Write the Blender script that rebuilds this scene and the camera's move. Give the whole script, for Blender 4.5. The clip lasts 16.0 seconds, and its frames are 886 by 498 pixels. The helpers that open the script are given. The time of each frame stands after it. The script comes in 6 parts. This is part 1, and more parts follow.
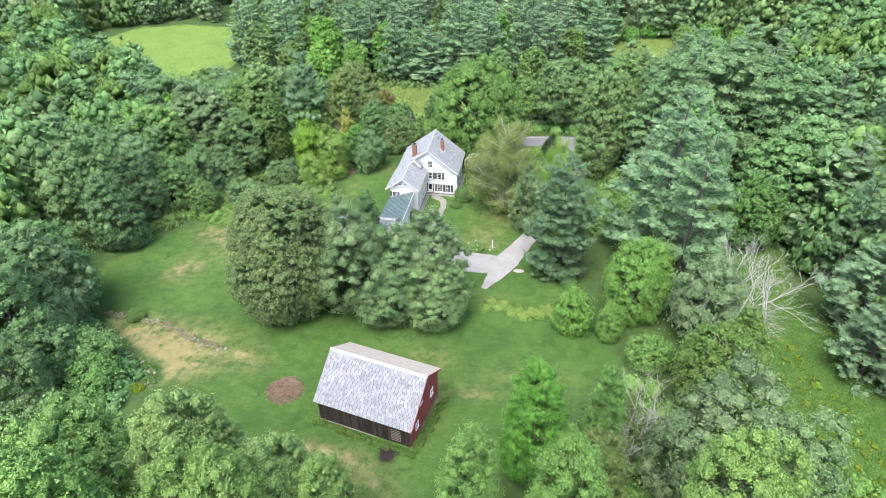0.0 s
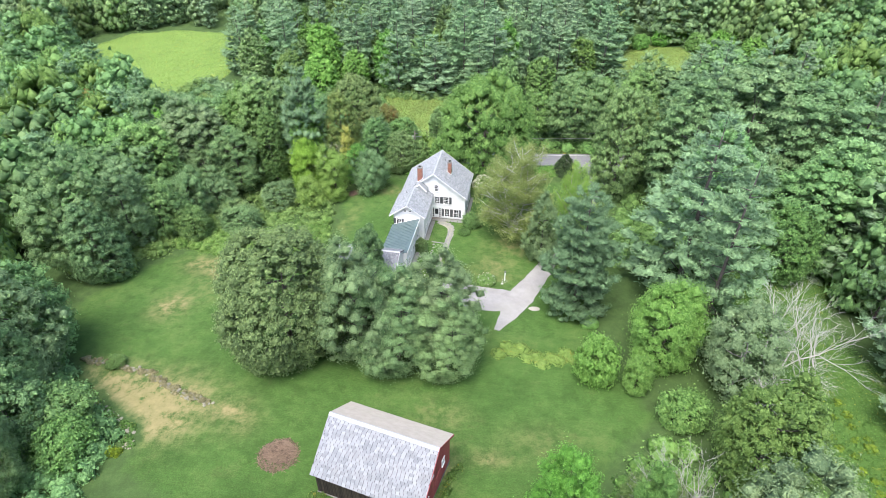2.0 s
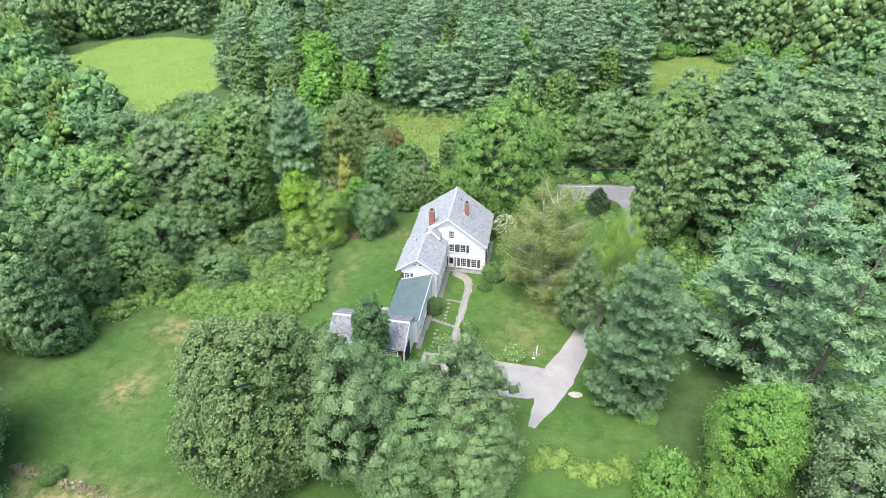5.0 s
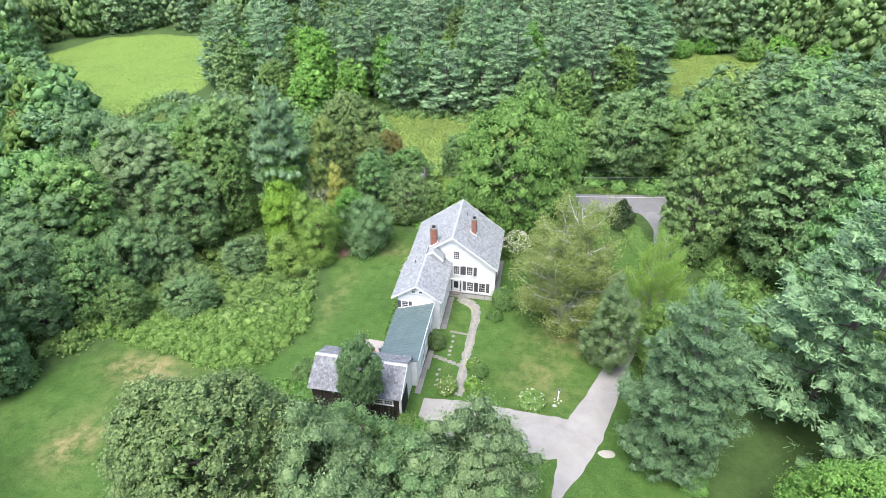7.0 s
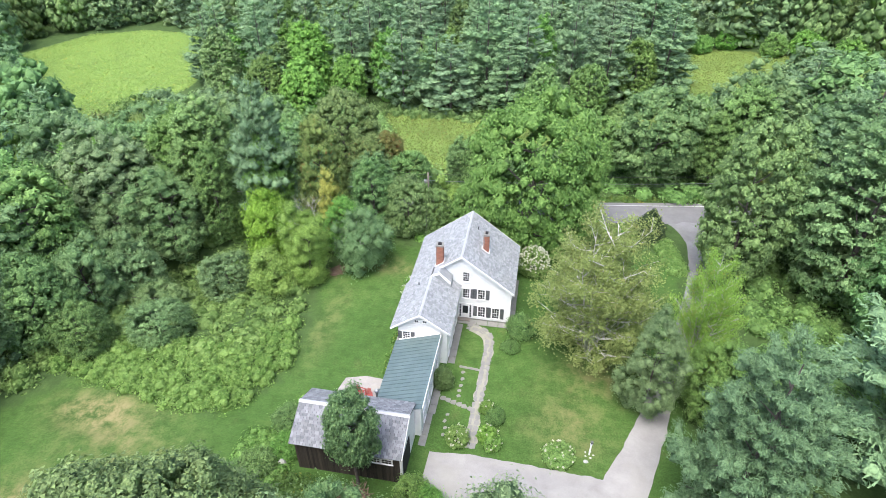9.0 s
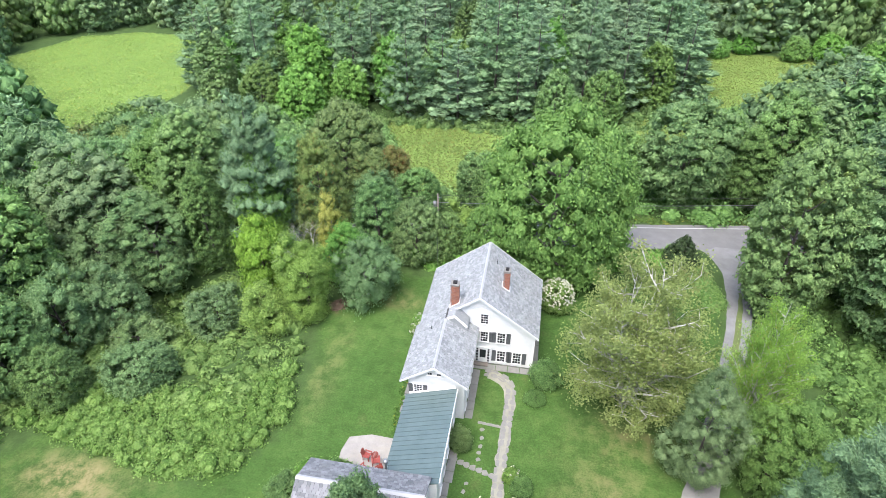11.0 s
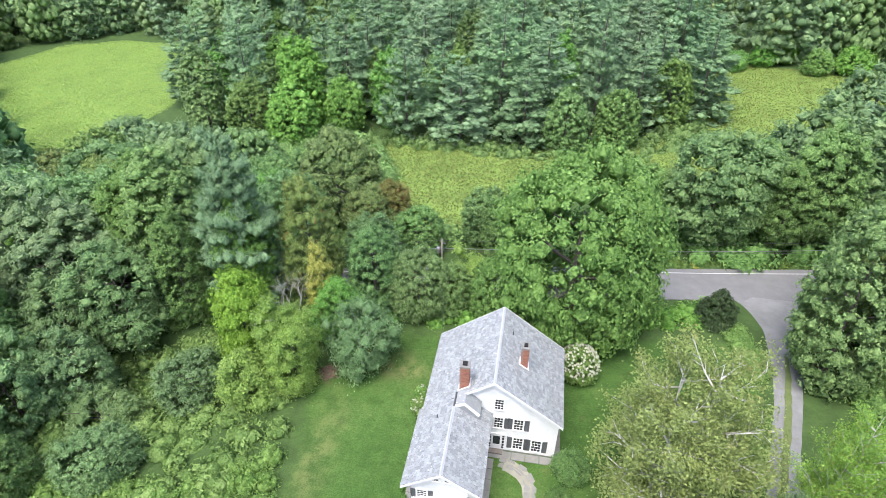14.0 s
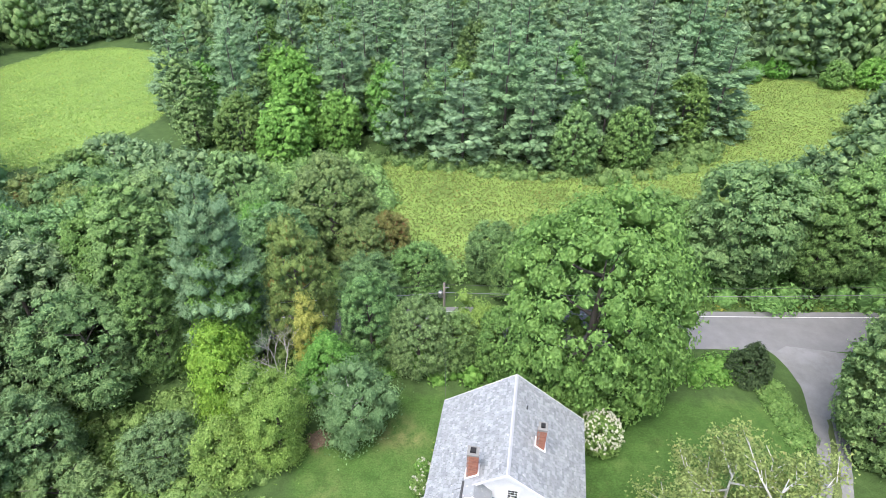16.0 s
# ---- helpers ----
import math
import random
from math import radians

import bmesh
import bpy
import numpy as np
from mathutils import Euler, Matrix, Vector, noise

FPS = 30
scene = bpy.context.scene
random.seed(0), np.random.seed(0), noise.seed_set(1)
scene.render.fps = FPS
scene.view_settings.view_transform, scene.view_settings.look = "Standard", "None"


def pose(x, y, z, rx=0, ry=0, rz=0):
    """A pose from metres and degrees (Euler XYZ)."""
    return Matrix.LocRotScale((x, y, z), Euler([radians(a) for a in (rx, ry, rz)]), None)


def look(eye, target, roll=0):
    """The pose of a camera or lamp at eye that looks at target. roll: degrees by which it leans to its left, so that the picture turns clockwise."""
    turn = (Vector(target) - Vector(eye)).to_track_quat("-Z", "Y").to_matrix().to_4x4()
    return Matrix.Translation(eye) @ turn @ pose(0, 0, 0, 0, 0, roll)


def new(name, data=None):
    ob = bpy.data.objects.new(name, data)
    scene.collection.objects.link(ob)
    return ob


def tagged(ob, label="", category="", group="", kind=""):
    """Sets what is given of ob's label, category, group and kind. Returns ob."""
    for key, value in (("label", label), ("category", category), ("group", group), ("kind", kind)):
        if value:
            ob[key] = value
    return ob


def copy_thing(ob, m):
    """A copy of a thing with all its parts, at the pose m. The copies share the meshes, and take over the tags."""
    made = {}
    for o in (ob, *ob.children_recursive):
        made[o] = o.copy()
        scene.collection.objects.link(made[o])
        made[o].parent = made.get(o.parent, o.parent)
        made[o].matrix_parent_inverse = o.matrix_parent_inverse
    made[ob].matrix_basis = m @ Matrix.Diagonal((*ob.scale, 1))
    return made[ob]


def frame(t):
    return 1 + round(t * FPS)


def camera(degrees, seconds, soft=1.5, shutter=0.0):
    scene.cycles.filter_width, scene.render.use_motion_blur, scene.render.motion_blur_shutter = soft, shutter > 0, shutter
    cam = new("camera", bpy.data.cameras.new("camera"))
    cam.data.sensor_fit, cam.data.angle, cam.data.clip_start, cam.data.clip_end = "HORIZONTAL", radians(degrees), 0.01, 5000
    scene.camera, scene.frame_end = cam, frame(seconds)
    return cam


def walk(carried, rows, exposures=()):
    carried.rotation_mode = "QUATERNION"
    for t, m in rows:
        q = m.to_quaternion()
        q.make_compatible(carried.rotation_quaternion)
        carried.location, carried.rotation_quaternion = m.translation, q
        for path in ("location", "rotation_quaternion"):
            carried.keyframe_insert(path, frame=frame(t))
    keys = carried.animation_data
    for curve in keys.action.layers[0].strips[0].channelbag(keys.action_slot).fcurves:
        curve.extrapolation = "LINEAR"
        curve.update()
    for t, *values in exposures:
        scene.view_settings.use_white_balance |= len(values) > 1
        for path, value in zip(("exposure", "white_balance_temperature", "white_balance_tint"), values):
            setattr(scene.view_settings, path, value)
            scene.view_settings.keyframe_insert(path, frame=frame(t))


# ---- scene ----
cam = camera(73.5, 16.0, soft=0.5)

# The path: seconds, place, yaw, pitch and roll of a slow forward flight
PATH = [
    (0.0, 19.61, -94.82, 59.27, 9.92, -36.81, 0.06),
    (0.5, 19.06, -93.01, 59.14, 9.90, -36.79, 0.10),
    (1.0, 18.44, -91.07, 59.05, 9.89, -36.79, 0.06),
    (1.5, 17.64, -88.81, 58.96, 9.87, -36.75, 0.02),
    (2.0, 16.72, -86.23, 58.91, 9.89, -36.76, 0.00),
    (2.5, 15.74, -83.44, 58.90, 9.87, -36.79, 0.02),
    (3.0, 14.74, -80.62, 58.84, 9.88, -36.75, 0.02),
    (3.5, 13.76, -77.82, 58.61, 9.89, -36.68, 0.02),
    (4.0, 12.87, -74.89, 57.98, 9.90, -36.77, 0.03),
    (6.5, 9.76, -60.83, 52.25, 10.06, -36.55, 0.01),
    (7.0, 9.19, -58.30, 51.15, 10.07, -36.57, -0.00),
    (7.5, 8.61, -55.81, 50.07, 10.08, -36.56, -0.00),
    (8.0, 8.06, -53.44, 48.95, 10.09, -36.56, 0.01),
    (8.5, 7.44, -51.18, 47.84, 10.09, -36.56, 0.01),
    (9.0, 6.73, -49.02, 46.75, 10.09, -36.55, 0.00),
    (11.5, 3.25, -39.58, 45.47, 9.97, -36.65, -0.01),
    (12.0, 2.83, -37.86, 45.45, 9.92, -36.64, -0.01),
    (12.5, 2.43, -36.16, 45.40, 9.88, -36.64, -0.02),
    (13.0, 2.03, -34.50, 45.35, 9.86, -36.65, -0.02),
    (13.5, 1.63, -32.89, 45.31, 9.85, -36.64, -0.04),
    (14.0, 1.24, -31.25, 45.27, 9.82, -36.67, -0.07),
    (14.5, 0.86, -29.64, 45.23, 9.78, -36.69, -0.09),
    (15.0, 0.48, -27.89, 45.19, 9.75, -36.70, -0.10),
    (15.5, 0.05, -25.79, 45.17, 9.76, -36.70, -0.15),
    (16.0, -0.52, -23.38, 45.16, 9.75, -36.69, -0.16),
]
walk(cam, [(t, pose(x, y, z, 90 + pitch, roll, yaw)) for t, x, y, z, yaw, pitch, roll in PATH],
     exposures=((0.0, 1.35, 6150, 12.0), (9.0, 1.30, 6150, 12.0), (16.0, 1.23, 6150, 12.0)))

# ---- sky and sun: a bright, thinly overcast late-summer day ----
world = bpy.data.worlds.new("sky")
scene.world = world
world.use_nodes = True
_n = world.node_tree.nodes
_sky = _n.new("ShaderNodeTexSky")
_sky.sky_type = "NISHITA"
_sky.sun_disc = False
_sky.sun_elevation = radians(66)
_sky.sun_rotation = radians(200)
_sky.air_density, _sky.dust_density, _sky.ozone_density = 1.0, 4.0, 1.0
_n["Background"].inputs["Strength"].default_value = 0.15
world.node_tree.links.new(_sky.outputs[0], _n["Background"].inputs["Color"])
_sun = new("sun", bpy.data.lights.new("sun", "SUN"))
_sun.data.energy, _sun.data.angle, _sun.data.color = 1.5, radians(36), (1.0, 0.96, 0.9)
_sun.matrix_world = look((0, 0, 0), (0.34 * 0.41, 0.94 * 0.41, -0.914))


# ---- materials ----
def nodes_of(name):
    m = bpy.data.materials.new(name)
    m.use_nodes = True
    t = m.node_tree
    return m, t, t.nodes, t.links, t.nodes["Principled BSDF"]


def noise_node(t, scale, detail=4.0, rough=0.6, vec=None, stretch=None):
    n = t.nodes.new("ShaderNodeTexNoise")
    n.inputs["Scale"].default_value = scale
    n.inputs["Detail"].default_value = detail
    n.inputs["Roughness"].default_value = rough
    if vec is None:
        vec = t.nodes.new("ShaderNodeTexCoord").outputs["Object"]
    if stretch:
        mp = t.nodes.new("ShaderNodeMapping")
        mp.inputs["Scale"].default_value = stretch
        t.links.new(vec, mp.inputs["Vector"])
        vec = mp.outputs[0]
    t.links.new(vec, n.inputs["Vector"])
    return n.outputs["Fac"]


def ramp(t, fac, *stops):
    r = t.nodes.new("ShaderNodeValToRGB")
    e = r.color_ramp.elements
    while len(e) < len(stops):
        e.new(0.5)
    for el, (p, c) in zip(e, stops):
        el.position, el.color = p, (*c, 1) if len(c) == 3 else c
    t.links.new(fac, r.inputs[0])
    return r.outputs[0]


def mixc(t, fac, a, b, mode="MIX"):
    m = t.nodes.new("ShaderNodeMix")
    m.data_type, m.blend_type = "RGBA", mode
    for k, v in ((0, fac), (6, a), (7, b)):
        if isinstance(v, (int, float)):
            m.inputs[k].default_value = v
        elif isinstance(v, tuple):
            m.inputs[k].default_value = (*v, 1)
        else:
            t.links.new(v, m.inputs[k])
    return m.outputs[2]


def maths(t, op, a, b=0.0, c=None, clamp=False):
    m = t.nodes.new("ShaderNodeMath")
    m.operation, m.use_clamp = op, clamp
    for k, v in enumerate((a, b) if c is None else (a, b, c)):
        if isinstance(v, (int, float)):
            m.inputs[k].default_value = v
        else:
            t.links.new(v, m.inputs[k])
    return m.outputs[0]


def bump(t, height, bsdf, strength=0.4, distance=0.05):
    b = t.nodes.new("ShaderNodeBump")
    b.inputs["Strength"].default_value = strength
    b.inputs["Distance"].default_value = distance
    t.links.new(height, b.inputs["Height"])
    t.links.new(b.outputs[0], bsdf.inputs["Normal"])


def leaf_material(name, dark, light, tint=None, share=0.12, trans=0.3, spread=0.16):
    """Leaves: each clump its own shade, each tree its own tone; tint: a second leaf colour on a share of them."""
    m, t, n, l, b = nodes_of(name)
    isl = n.new("ShaderNodeNewGeometry").outputs["Random Per Island"]
    obj = n.new("ShaderNodeObjectInfo").outputs["Random"]
    big = noise_node(t, 0.8, 2.0)
    tone = noise_node(t, 0.07, 1.0, vec=n.new("ShaderNodeNewGeometry").outputs["Position"])
    vor = n.new("ShaderNodeTexVoronoi")
    vor.inputs["Scale"].default_value = 5.0
    l.new(n.new("ShaderNodeTexCoord").outputs["Object"], vor.inputs["Vector"])
    cell = n.new("ShaderNodeSeparateColor")
    l.new(vor.outputs["Color"], cell.inputs[0])
    fine = maths(t, "SUBTRACT", 1.0, vor.outputs["Distance"])
    f = maths(t, "ADD", maths(t, "MULTIPLY_ADD", cell.outputs[0], 0.10, maths(t, "MULTIPLY", isl, 0.56)), maths(t, "MULTIPLY_ADD", big, 0.22, maths(t, "MULTIPLY_ADD", tone, 0.40, -0.13)))
    col = ramp(t, f, (0.15, dark), (0.95, light))
    if tint:
        pick = maths(t, "GREATER_THAN", maths(t, "ADD", maths(t, "MULTIPLY", isl, 0.45), big), 1.0 - share)
        col = mixc(t, maths(t, "MULTIPLY", pick, 0.75), col, tint)
    h = n.new("ShaderNodeHueSaturation")
    l.new(col, h.inputs["Color"])
    l.new(maths(t, "MULTIPLY_ADD", maths(t, "FRACT", maths(t, "MULTIPLY", obj, 3.7)), 0.020, 0.490), h.inputs["Hue"])
    l.new(maths(t, "MULTIPLY_ADD", obj, spread, 1 - spread / 2), h.inputs["Value"])
    l.new(maths(t, "MULTIPLY_ADD", maths(t, "FRACT", maths(t, "MULTIPLY", obj, 7.3)), 0.16, 0.96), h.inputs["Saturation"])
    l.new(h.outputs[0], b.inputs["Base Color"])
    b.inputs["Roughness"].default_value = 0.5
    b.inputs["Specular IOR Level"].default_value = 0.22
    bump(t, fine, b, 0.8, 0.2)
    tr = n.new("ShaderNodeBsdfTranslucent")
    l.new(h.outputs[0], tr.inputs["Color"])
    mx = n.new("ShaderNodeMixShader")
    mx.inputs[0].default_value = trans
    l.new(b.outputs[0], mx.inputs[1])
    l.new(tr.outputs[0], mx.inputs[2])
    l.new(mx.outputs[0], n["Material Output"].inputs["Surface"])
    return m


def surface(name, a, b2, scale=3.0, rough=0.7, fine=40.0, relief=0.3, depth=0.01, metal=0.0, stretch=None, island=0.0, stain=None, each=0.0, flecks=None):
    """A plain surface of two tones with broad stains, fine grain and relief. island: how much each piece differs."""
    m, t, n, l, b = nodes_of(name)
    f = noise_node(t, scale, 5.0, 0.65, stretch=stretch)
    g = noise_node(t, fine, 3.0, 0.6, stretch=stretch)
    v = maths(t, "ADD", maths(t, "MULTIPLY", f, 0.7), maths(t, "MULTIPLY", g, 0.3))
    if island:
        isl = n.new("ShaderNodeNewGeometry").outputs["Random Per Island"]
        v = maths(t, "ADD", maths(t, "MULTIPLY", v, 1 - island), maths(t, "MULTIPLY", isl, island))
    if each:
        v = maths(t, "MULTIPLY_ADD", n.new("ShaderNodeObjectInfo").outputs["Random"], each, maths(t, "ADD", v, -each / 2))
    col = ramp(t, v, (0.25, a), (0.75, b2))
    if stain:
        s = noise_node(t, scale * 0.35, 6.0, 0.7)
        col = mixc(t, ramp(t, s, (0.5, (0, 0, 0)), (0.72, (0.8, 0.8, 0.8))), col, stain)
    if flecks:
        col = mixc(t, ramp(t, noise_node(t, 5.0, 3.0, 0.6), (0.63, (0, 0, 0)), (0.70, (0.85, 0.85, 0.85))), col, flecks)
    l.new(col, b.inputs["Base Color"])
    b.inputs["Roughness"].default_value = rough
    b.inputs["Metallic"].default_value = metal
    bump(t, g, b, relief, depth)
    return m


M_MAPLE = leaf_material("leaf_maple", (0.095, 0.179, 0.060), (0.378, 0.592, 0.210))
M_LIME = leaf_material("leaf_lime", (0.108, 0.237, 0.049), (0.326, 0.584, 0.154))
M_ASH = leaf_material("leaf_ash", (0.118, 0.208, 0.090), (0.355, 0.505, 0.229))
M_CHEST = leaf_material("leaf_chestnut", (0.114, 0.214, 0.087), (0.363, 0.551, 0.248))
M_OLIVE = leaf_material("leaf_olive", (0.129, 0.187, 0.065), (0.358, 0.463, 0.172), (0.30, 0.20, 0.08), share=0.02)
# same white pine twice: paler for farther trees, distance haze put into the colour
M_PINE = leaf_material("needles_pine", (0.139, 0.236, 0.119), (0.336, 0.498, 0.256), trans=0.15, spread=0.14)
M_PINE_NEAR = leaf_material("needles_pine_near", (0.088, 0.161, 0.079), (0.213, 0.338, 0.171), trans=0.15, spread=0.14)
M_OAK = leaf_material("leaf_oak", (0.092, 0.166, 0.046), (0.298, 0.440, 0.147))
M_ELM = leaf_material("leaf_elm", (0.097, 0.187, 0.076), (0.355, 0.570, 0.236))
M_BIG = leaf_material("leaf_sugar_maple", (0.160, 0.286, 0.089), (0.486, 0.703, 0.229))
M_GREAT = leaf_material("leaf_red_maple", (0.077, 0.134, 0.047), (0.284, 0.418, 0.151))
M_GREY = leaf_material("leaf_grey", (0.133, 0.224, 0.095), (0.323, 0.482, 0.228))
M_RED = leaf_material("leaf_red", (0.140, 0.164, 0.047), (0.328, 0.328, 0.105), (0.33, 0.17, 0.07), share=0.07)
M_BIRCH = leaf_material("leaf_birch", (0.146, 0.193, 0.053), (0.402, 0.491, 0.151), (0.30, 0.28, 0.10), share=0.0)
M_YBIRCH = leaf_material("leaf_birch_yellow", (0.189, 0.359, 0.063), (0.485, 0.794, 0.167), (0.45, 0.42, 0.10), share=0.02)
M_VINE = leaf_material("leaf_vine", (0.133, 0.261, 0.048), (0.422, 0.628, 0.154))
M_ROUND = leaf_material("leaf_round", (0.075, 0.152, 0.064), (0.276, 0.446, 0.191))
M_GOLDLEAF = leaf_material("leaf_yellow", (0.280, 0.308, 0.088), (0.644, 0.616, 0.216))
M_WEED = leaf_material("leaf_weeds", (0.070, 0.145, 0.030), (0.180, 0.320, 0.075), (0.36, 0.36, 0.06), share=0.03)
M_FIELD = leaf_material("field_grass", (0.21, 0.34, 0.070), (0.37, 0.52, 0.135), (0.44, 0.38, 0.06), share=0.02)
M_FALLOW = leaf_material("fallow_grass", (0.126, 0.180, 0.042), (0.197, 0.260, 0.068), (0.30, 0.28, 0.08), share=0.03)
M_BRAMBLE = leaf_material("leaf_bramble", (0.108, 0.216, 0.048), (0.345, 0.530, 0.160))
M_CEDAR = leaf_material("leaf_cedar", (0.030, 0.058, 0.026), (0.115, 0.175, 0.075))
M_BLOOM = leaf_material("bloom_white", (0.48, 0.50, 0.36), (0.76, 0.76, 0.63), trans=0.15)
M_BARK = surface("bark", (0.05, 0.042, 0.034), (0.16, 0.14, 0.12), 4, 0.9, 30, 0.7, 0.03, stretch=(1, 1, 0.25))
M_BIRCHBARK = surface("bark_birch", (0.35, 0.34, 0.31), (0.72, 0.71, 0.68), 5, 0.7, 25, 0.3, 0.01, stretch=(0.4, 0.4, 2))
M_DEAD = surface("bark_dead", (0.30, 0.285, 0.26), (0.54, 0.525, 0.49), 4, 0.85, 30, 0.5, 0.02, stretch=(1, 1, 0.3))
M_WHITE = surface("paint_white", (0.74, 0.75, 0.74), (0.83, 0.84, 0.83), 0.8, 0.55, 12, 0.1, 0.005)
M_TRIM = surface("paint_trim", (0.78, 0.78, 0.77), (0.86, 0.86, 0.85), 2, 0.5, 20, 0.1, 0.004)
M_SLATE = surface("slate", (0.20, 0.215, 0.222), (0.37, 0.385, 0.39), 2.2, 0.65, 25, 0.3, 0.006, island=0.42, stain=(0.25, 0.262, 0.25), flecks=(0.55, 0.55, 0.53))
M_SLATE_S = surface("slate_shed", (0.12, 0.128, 0.14), (0.27, 0.28, 0.295), 2.2, 0.7, 25, 0.3, 0.006, island=0.45, stain=(0.16, 0.165, 0.165))
M_SLATE_B = surface("slate_barn", (0.165, 0.178, 0.195), (0.30, 0.315, 0.335), 2.0, 0.65, 25, 0.3, 0.006, island=0.4, stain=(0.225, 0.23, 0.235))
M_UNDER = surface("roof_underlay", (0.05, 0.05, 0.052), (0.09, 0.09, 0.092), 2, 0.9, 20, 0.2, 0.004)
M_RIDGE = surface("ridge_metal", (0.36, 0.37, 0.38), (0.50, 0.51, 0.52), 2, 0.5, 20, 0.1, 0.004)
M_TIN = surface("roofing_pale", (0.36, 0.325, 0.265), (0.50, 0.455, 0.385), 1.2, 0.7, 20, 0.25, 0.006)
M_GREEN = surface("metal_green", (0.115, 0.165, 0.162), (0.175, 0.235, 0.23), 0.7, 0.38, 30, 0.1, 0.003, metal=0.35)
M_RED_P = surface("barn_red", (0.29, 0.045, 0.055), (0.45, 0.095, 0.105), 2, 0.75, 18, 0.4, 0.01, stretch=(4, 4, 0.4), each=0.25, stain=(0.19, 0.06, 0.05))
M_BOARD = surface("board_dark", (0.009, 0.007, 0.006), (0.066, 0.050, 0.040), 2, 0.85, 20, 0.5, 0.012, stretch=(5, 5, 0.35), each=0.45, stain=(0.05, 0.038, 0.03))
M_BRICK = surface("brick", (0.25, 0.095, 0.06), (0.36, 0.165, 0.11), 4, 0.85, 40, 0.4, 0.01, island=0.4)
M_SHUT = surface("shutter_grey", (0.075, 0.08, 0.085), (0.12, 0.125, 0.13), 4, 0.6, 30, 0.2, 0.005)
M_STONE = surface("stone", (0.165, 0.162, 0.148), (0.31, 0.305, 0.285), 1.5, 0.9, 18, 0.6, 0.02, island=0.3)
M_GRAVEL = surface("gravel", (0.22, 0.212, 0.20), (0.38, 0.37, 0.352), 0.5, 0.95, 14, 0.6, 0.02, stain=(0.30, 0.29, 0.25))
M_DRIVE = surface("drive_gravel", (0.15, 0.15, 0.147), (0.255, 0.255, 0.25), 0.7, 0.95, 14, 0.6, 0.02, stain=(0.27, 0.275, 0.28))
M_ASPHALT = surface("asphalt", (0.15, 0.15, 0.152), (0.23, 0.23, 0.232), 0.6, 0.9, 30, 0.3, 0.01)
M_PAINT = surface("road_paint", (0.55, 0.55, 0.53), (0.75, 0.75, 0.73), 3, 0.7, 20, 0.2, 0.003)
M_WOODP = surface("pole_wood", (0.14, 0.12, 0.10), (0.26, 0.23, 0.20), 3, 0.9, 30, 0.4, 0.01, stretch=(1, 1, 0.2))
M_METAL = surface("metal_grey", (0.35, 0.36, 0.37), (0.5, 0.5, 0.5), 3, 0.4, 30, 0.1, 0.003, metal=0.8)
M_WIRE = surface("wire", (0.04, 0.04, 0.04), (0.08, 0.08, 0.08), 3, 0.6, 30, 0.1, 0.002)
M_BRUSH = surface("brush_pile", (0.10, 0.070, 0.045), (0.30, 0.215, 0.15), 2, 0.95, 25, 0.5, 0.02, island=0.5)
M_DARK = surface("interior_dark", (0.010, 0.010, 0.010), (0.022, 0.02, 0.02), 3, 0.9, 30, 0.1, 0.003)
M_DOOR = surface("door_black", (0.02, 0.02, 0.022), (0.04, 0.04, 0.042), 3, 0.5, 30, 0.1, 0.003)


def glass_material():
    m, t, n, l, b = nodes_of("window_glass")
    b.inputs["Base Color"].default_value = (0.03, 0.034, 0.038, 1)
    b.inputs["Roughness"].default_value = 0.06
    b.inputs["Specular IOR Level"].default_value = 0.6
    bump(t, noise_node(t, 2.5, 2.0), b, 0.06, 0.01)
    return m


M_GLASS = glass_material()


# ---- helpers ----
def mesh_from(name, verts, faces, mats, smooth=False, index=None):
    me = bpy.data.meshes.new(name)
    me.from_pydata([tuple(v) for v in verts], [], [tuple(f) for f in faces])
    for m in mats:
        me.materials.append(m)
    if index is not None:
        me.polygons.foreach_set("material_index", index)
    if smooth:
        me.polygons.foreach_set("use_smooth", [True] * len(me.polygons))
    me.update()
    return me


def thing(name, x, y, z, label, category, group="", kind=""):
    return tagged(move(new(name), x, y, z), label, category, group, kind)


def move(ob, x, y, z, rz=0.0):
    ob.matrix_basis = pose(x, y, z, 0, 0, rz)
    return ob


def part(name, bm, material, parent, label="", smooth=False, world=True):
    """Links a bmesh as ONE mesh under a thing or under a part. world: its points are places in the world."""
    me = bpy.data.meshes.new(name)
    bm.to_mesh(me)
    bm.free()
    return part_mesh(name, me, material, parent, label, smooth, world)


def part_mesh(name, me, material, parent, label="", smooth=False, world=True):
    if material and not me.materials:
        me.materials.append(material)
    if smooth:
        me.polygons.foreach_set("use_smooth", [True] * len(me.polygons))
    ob = new(name, me)
    if parent is not None:
        ob.parent = parent
        if world:
            full = parent.matrix_basis.copy()
            if parent.parent is not None:
                full = parent.parent.matrix_basis @ parent.matrix_parent_inverse @ full
            ob.matrix_parent_inverse = full.inverted()
    return tagged(ob, label)


def single(name, bm, material, label, category, group="", kind="", smooth=False):
    return tagged(part(name, bm, material, None, label, smooth), label, category, group, kind)


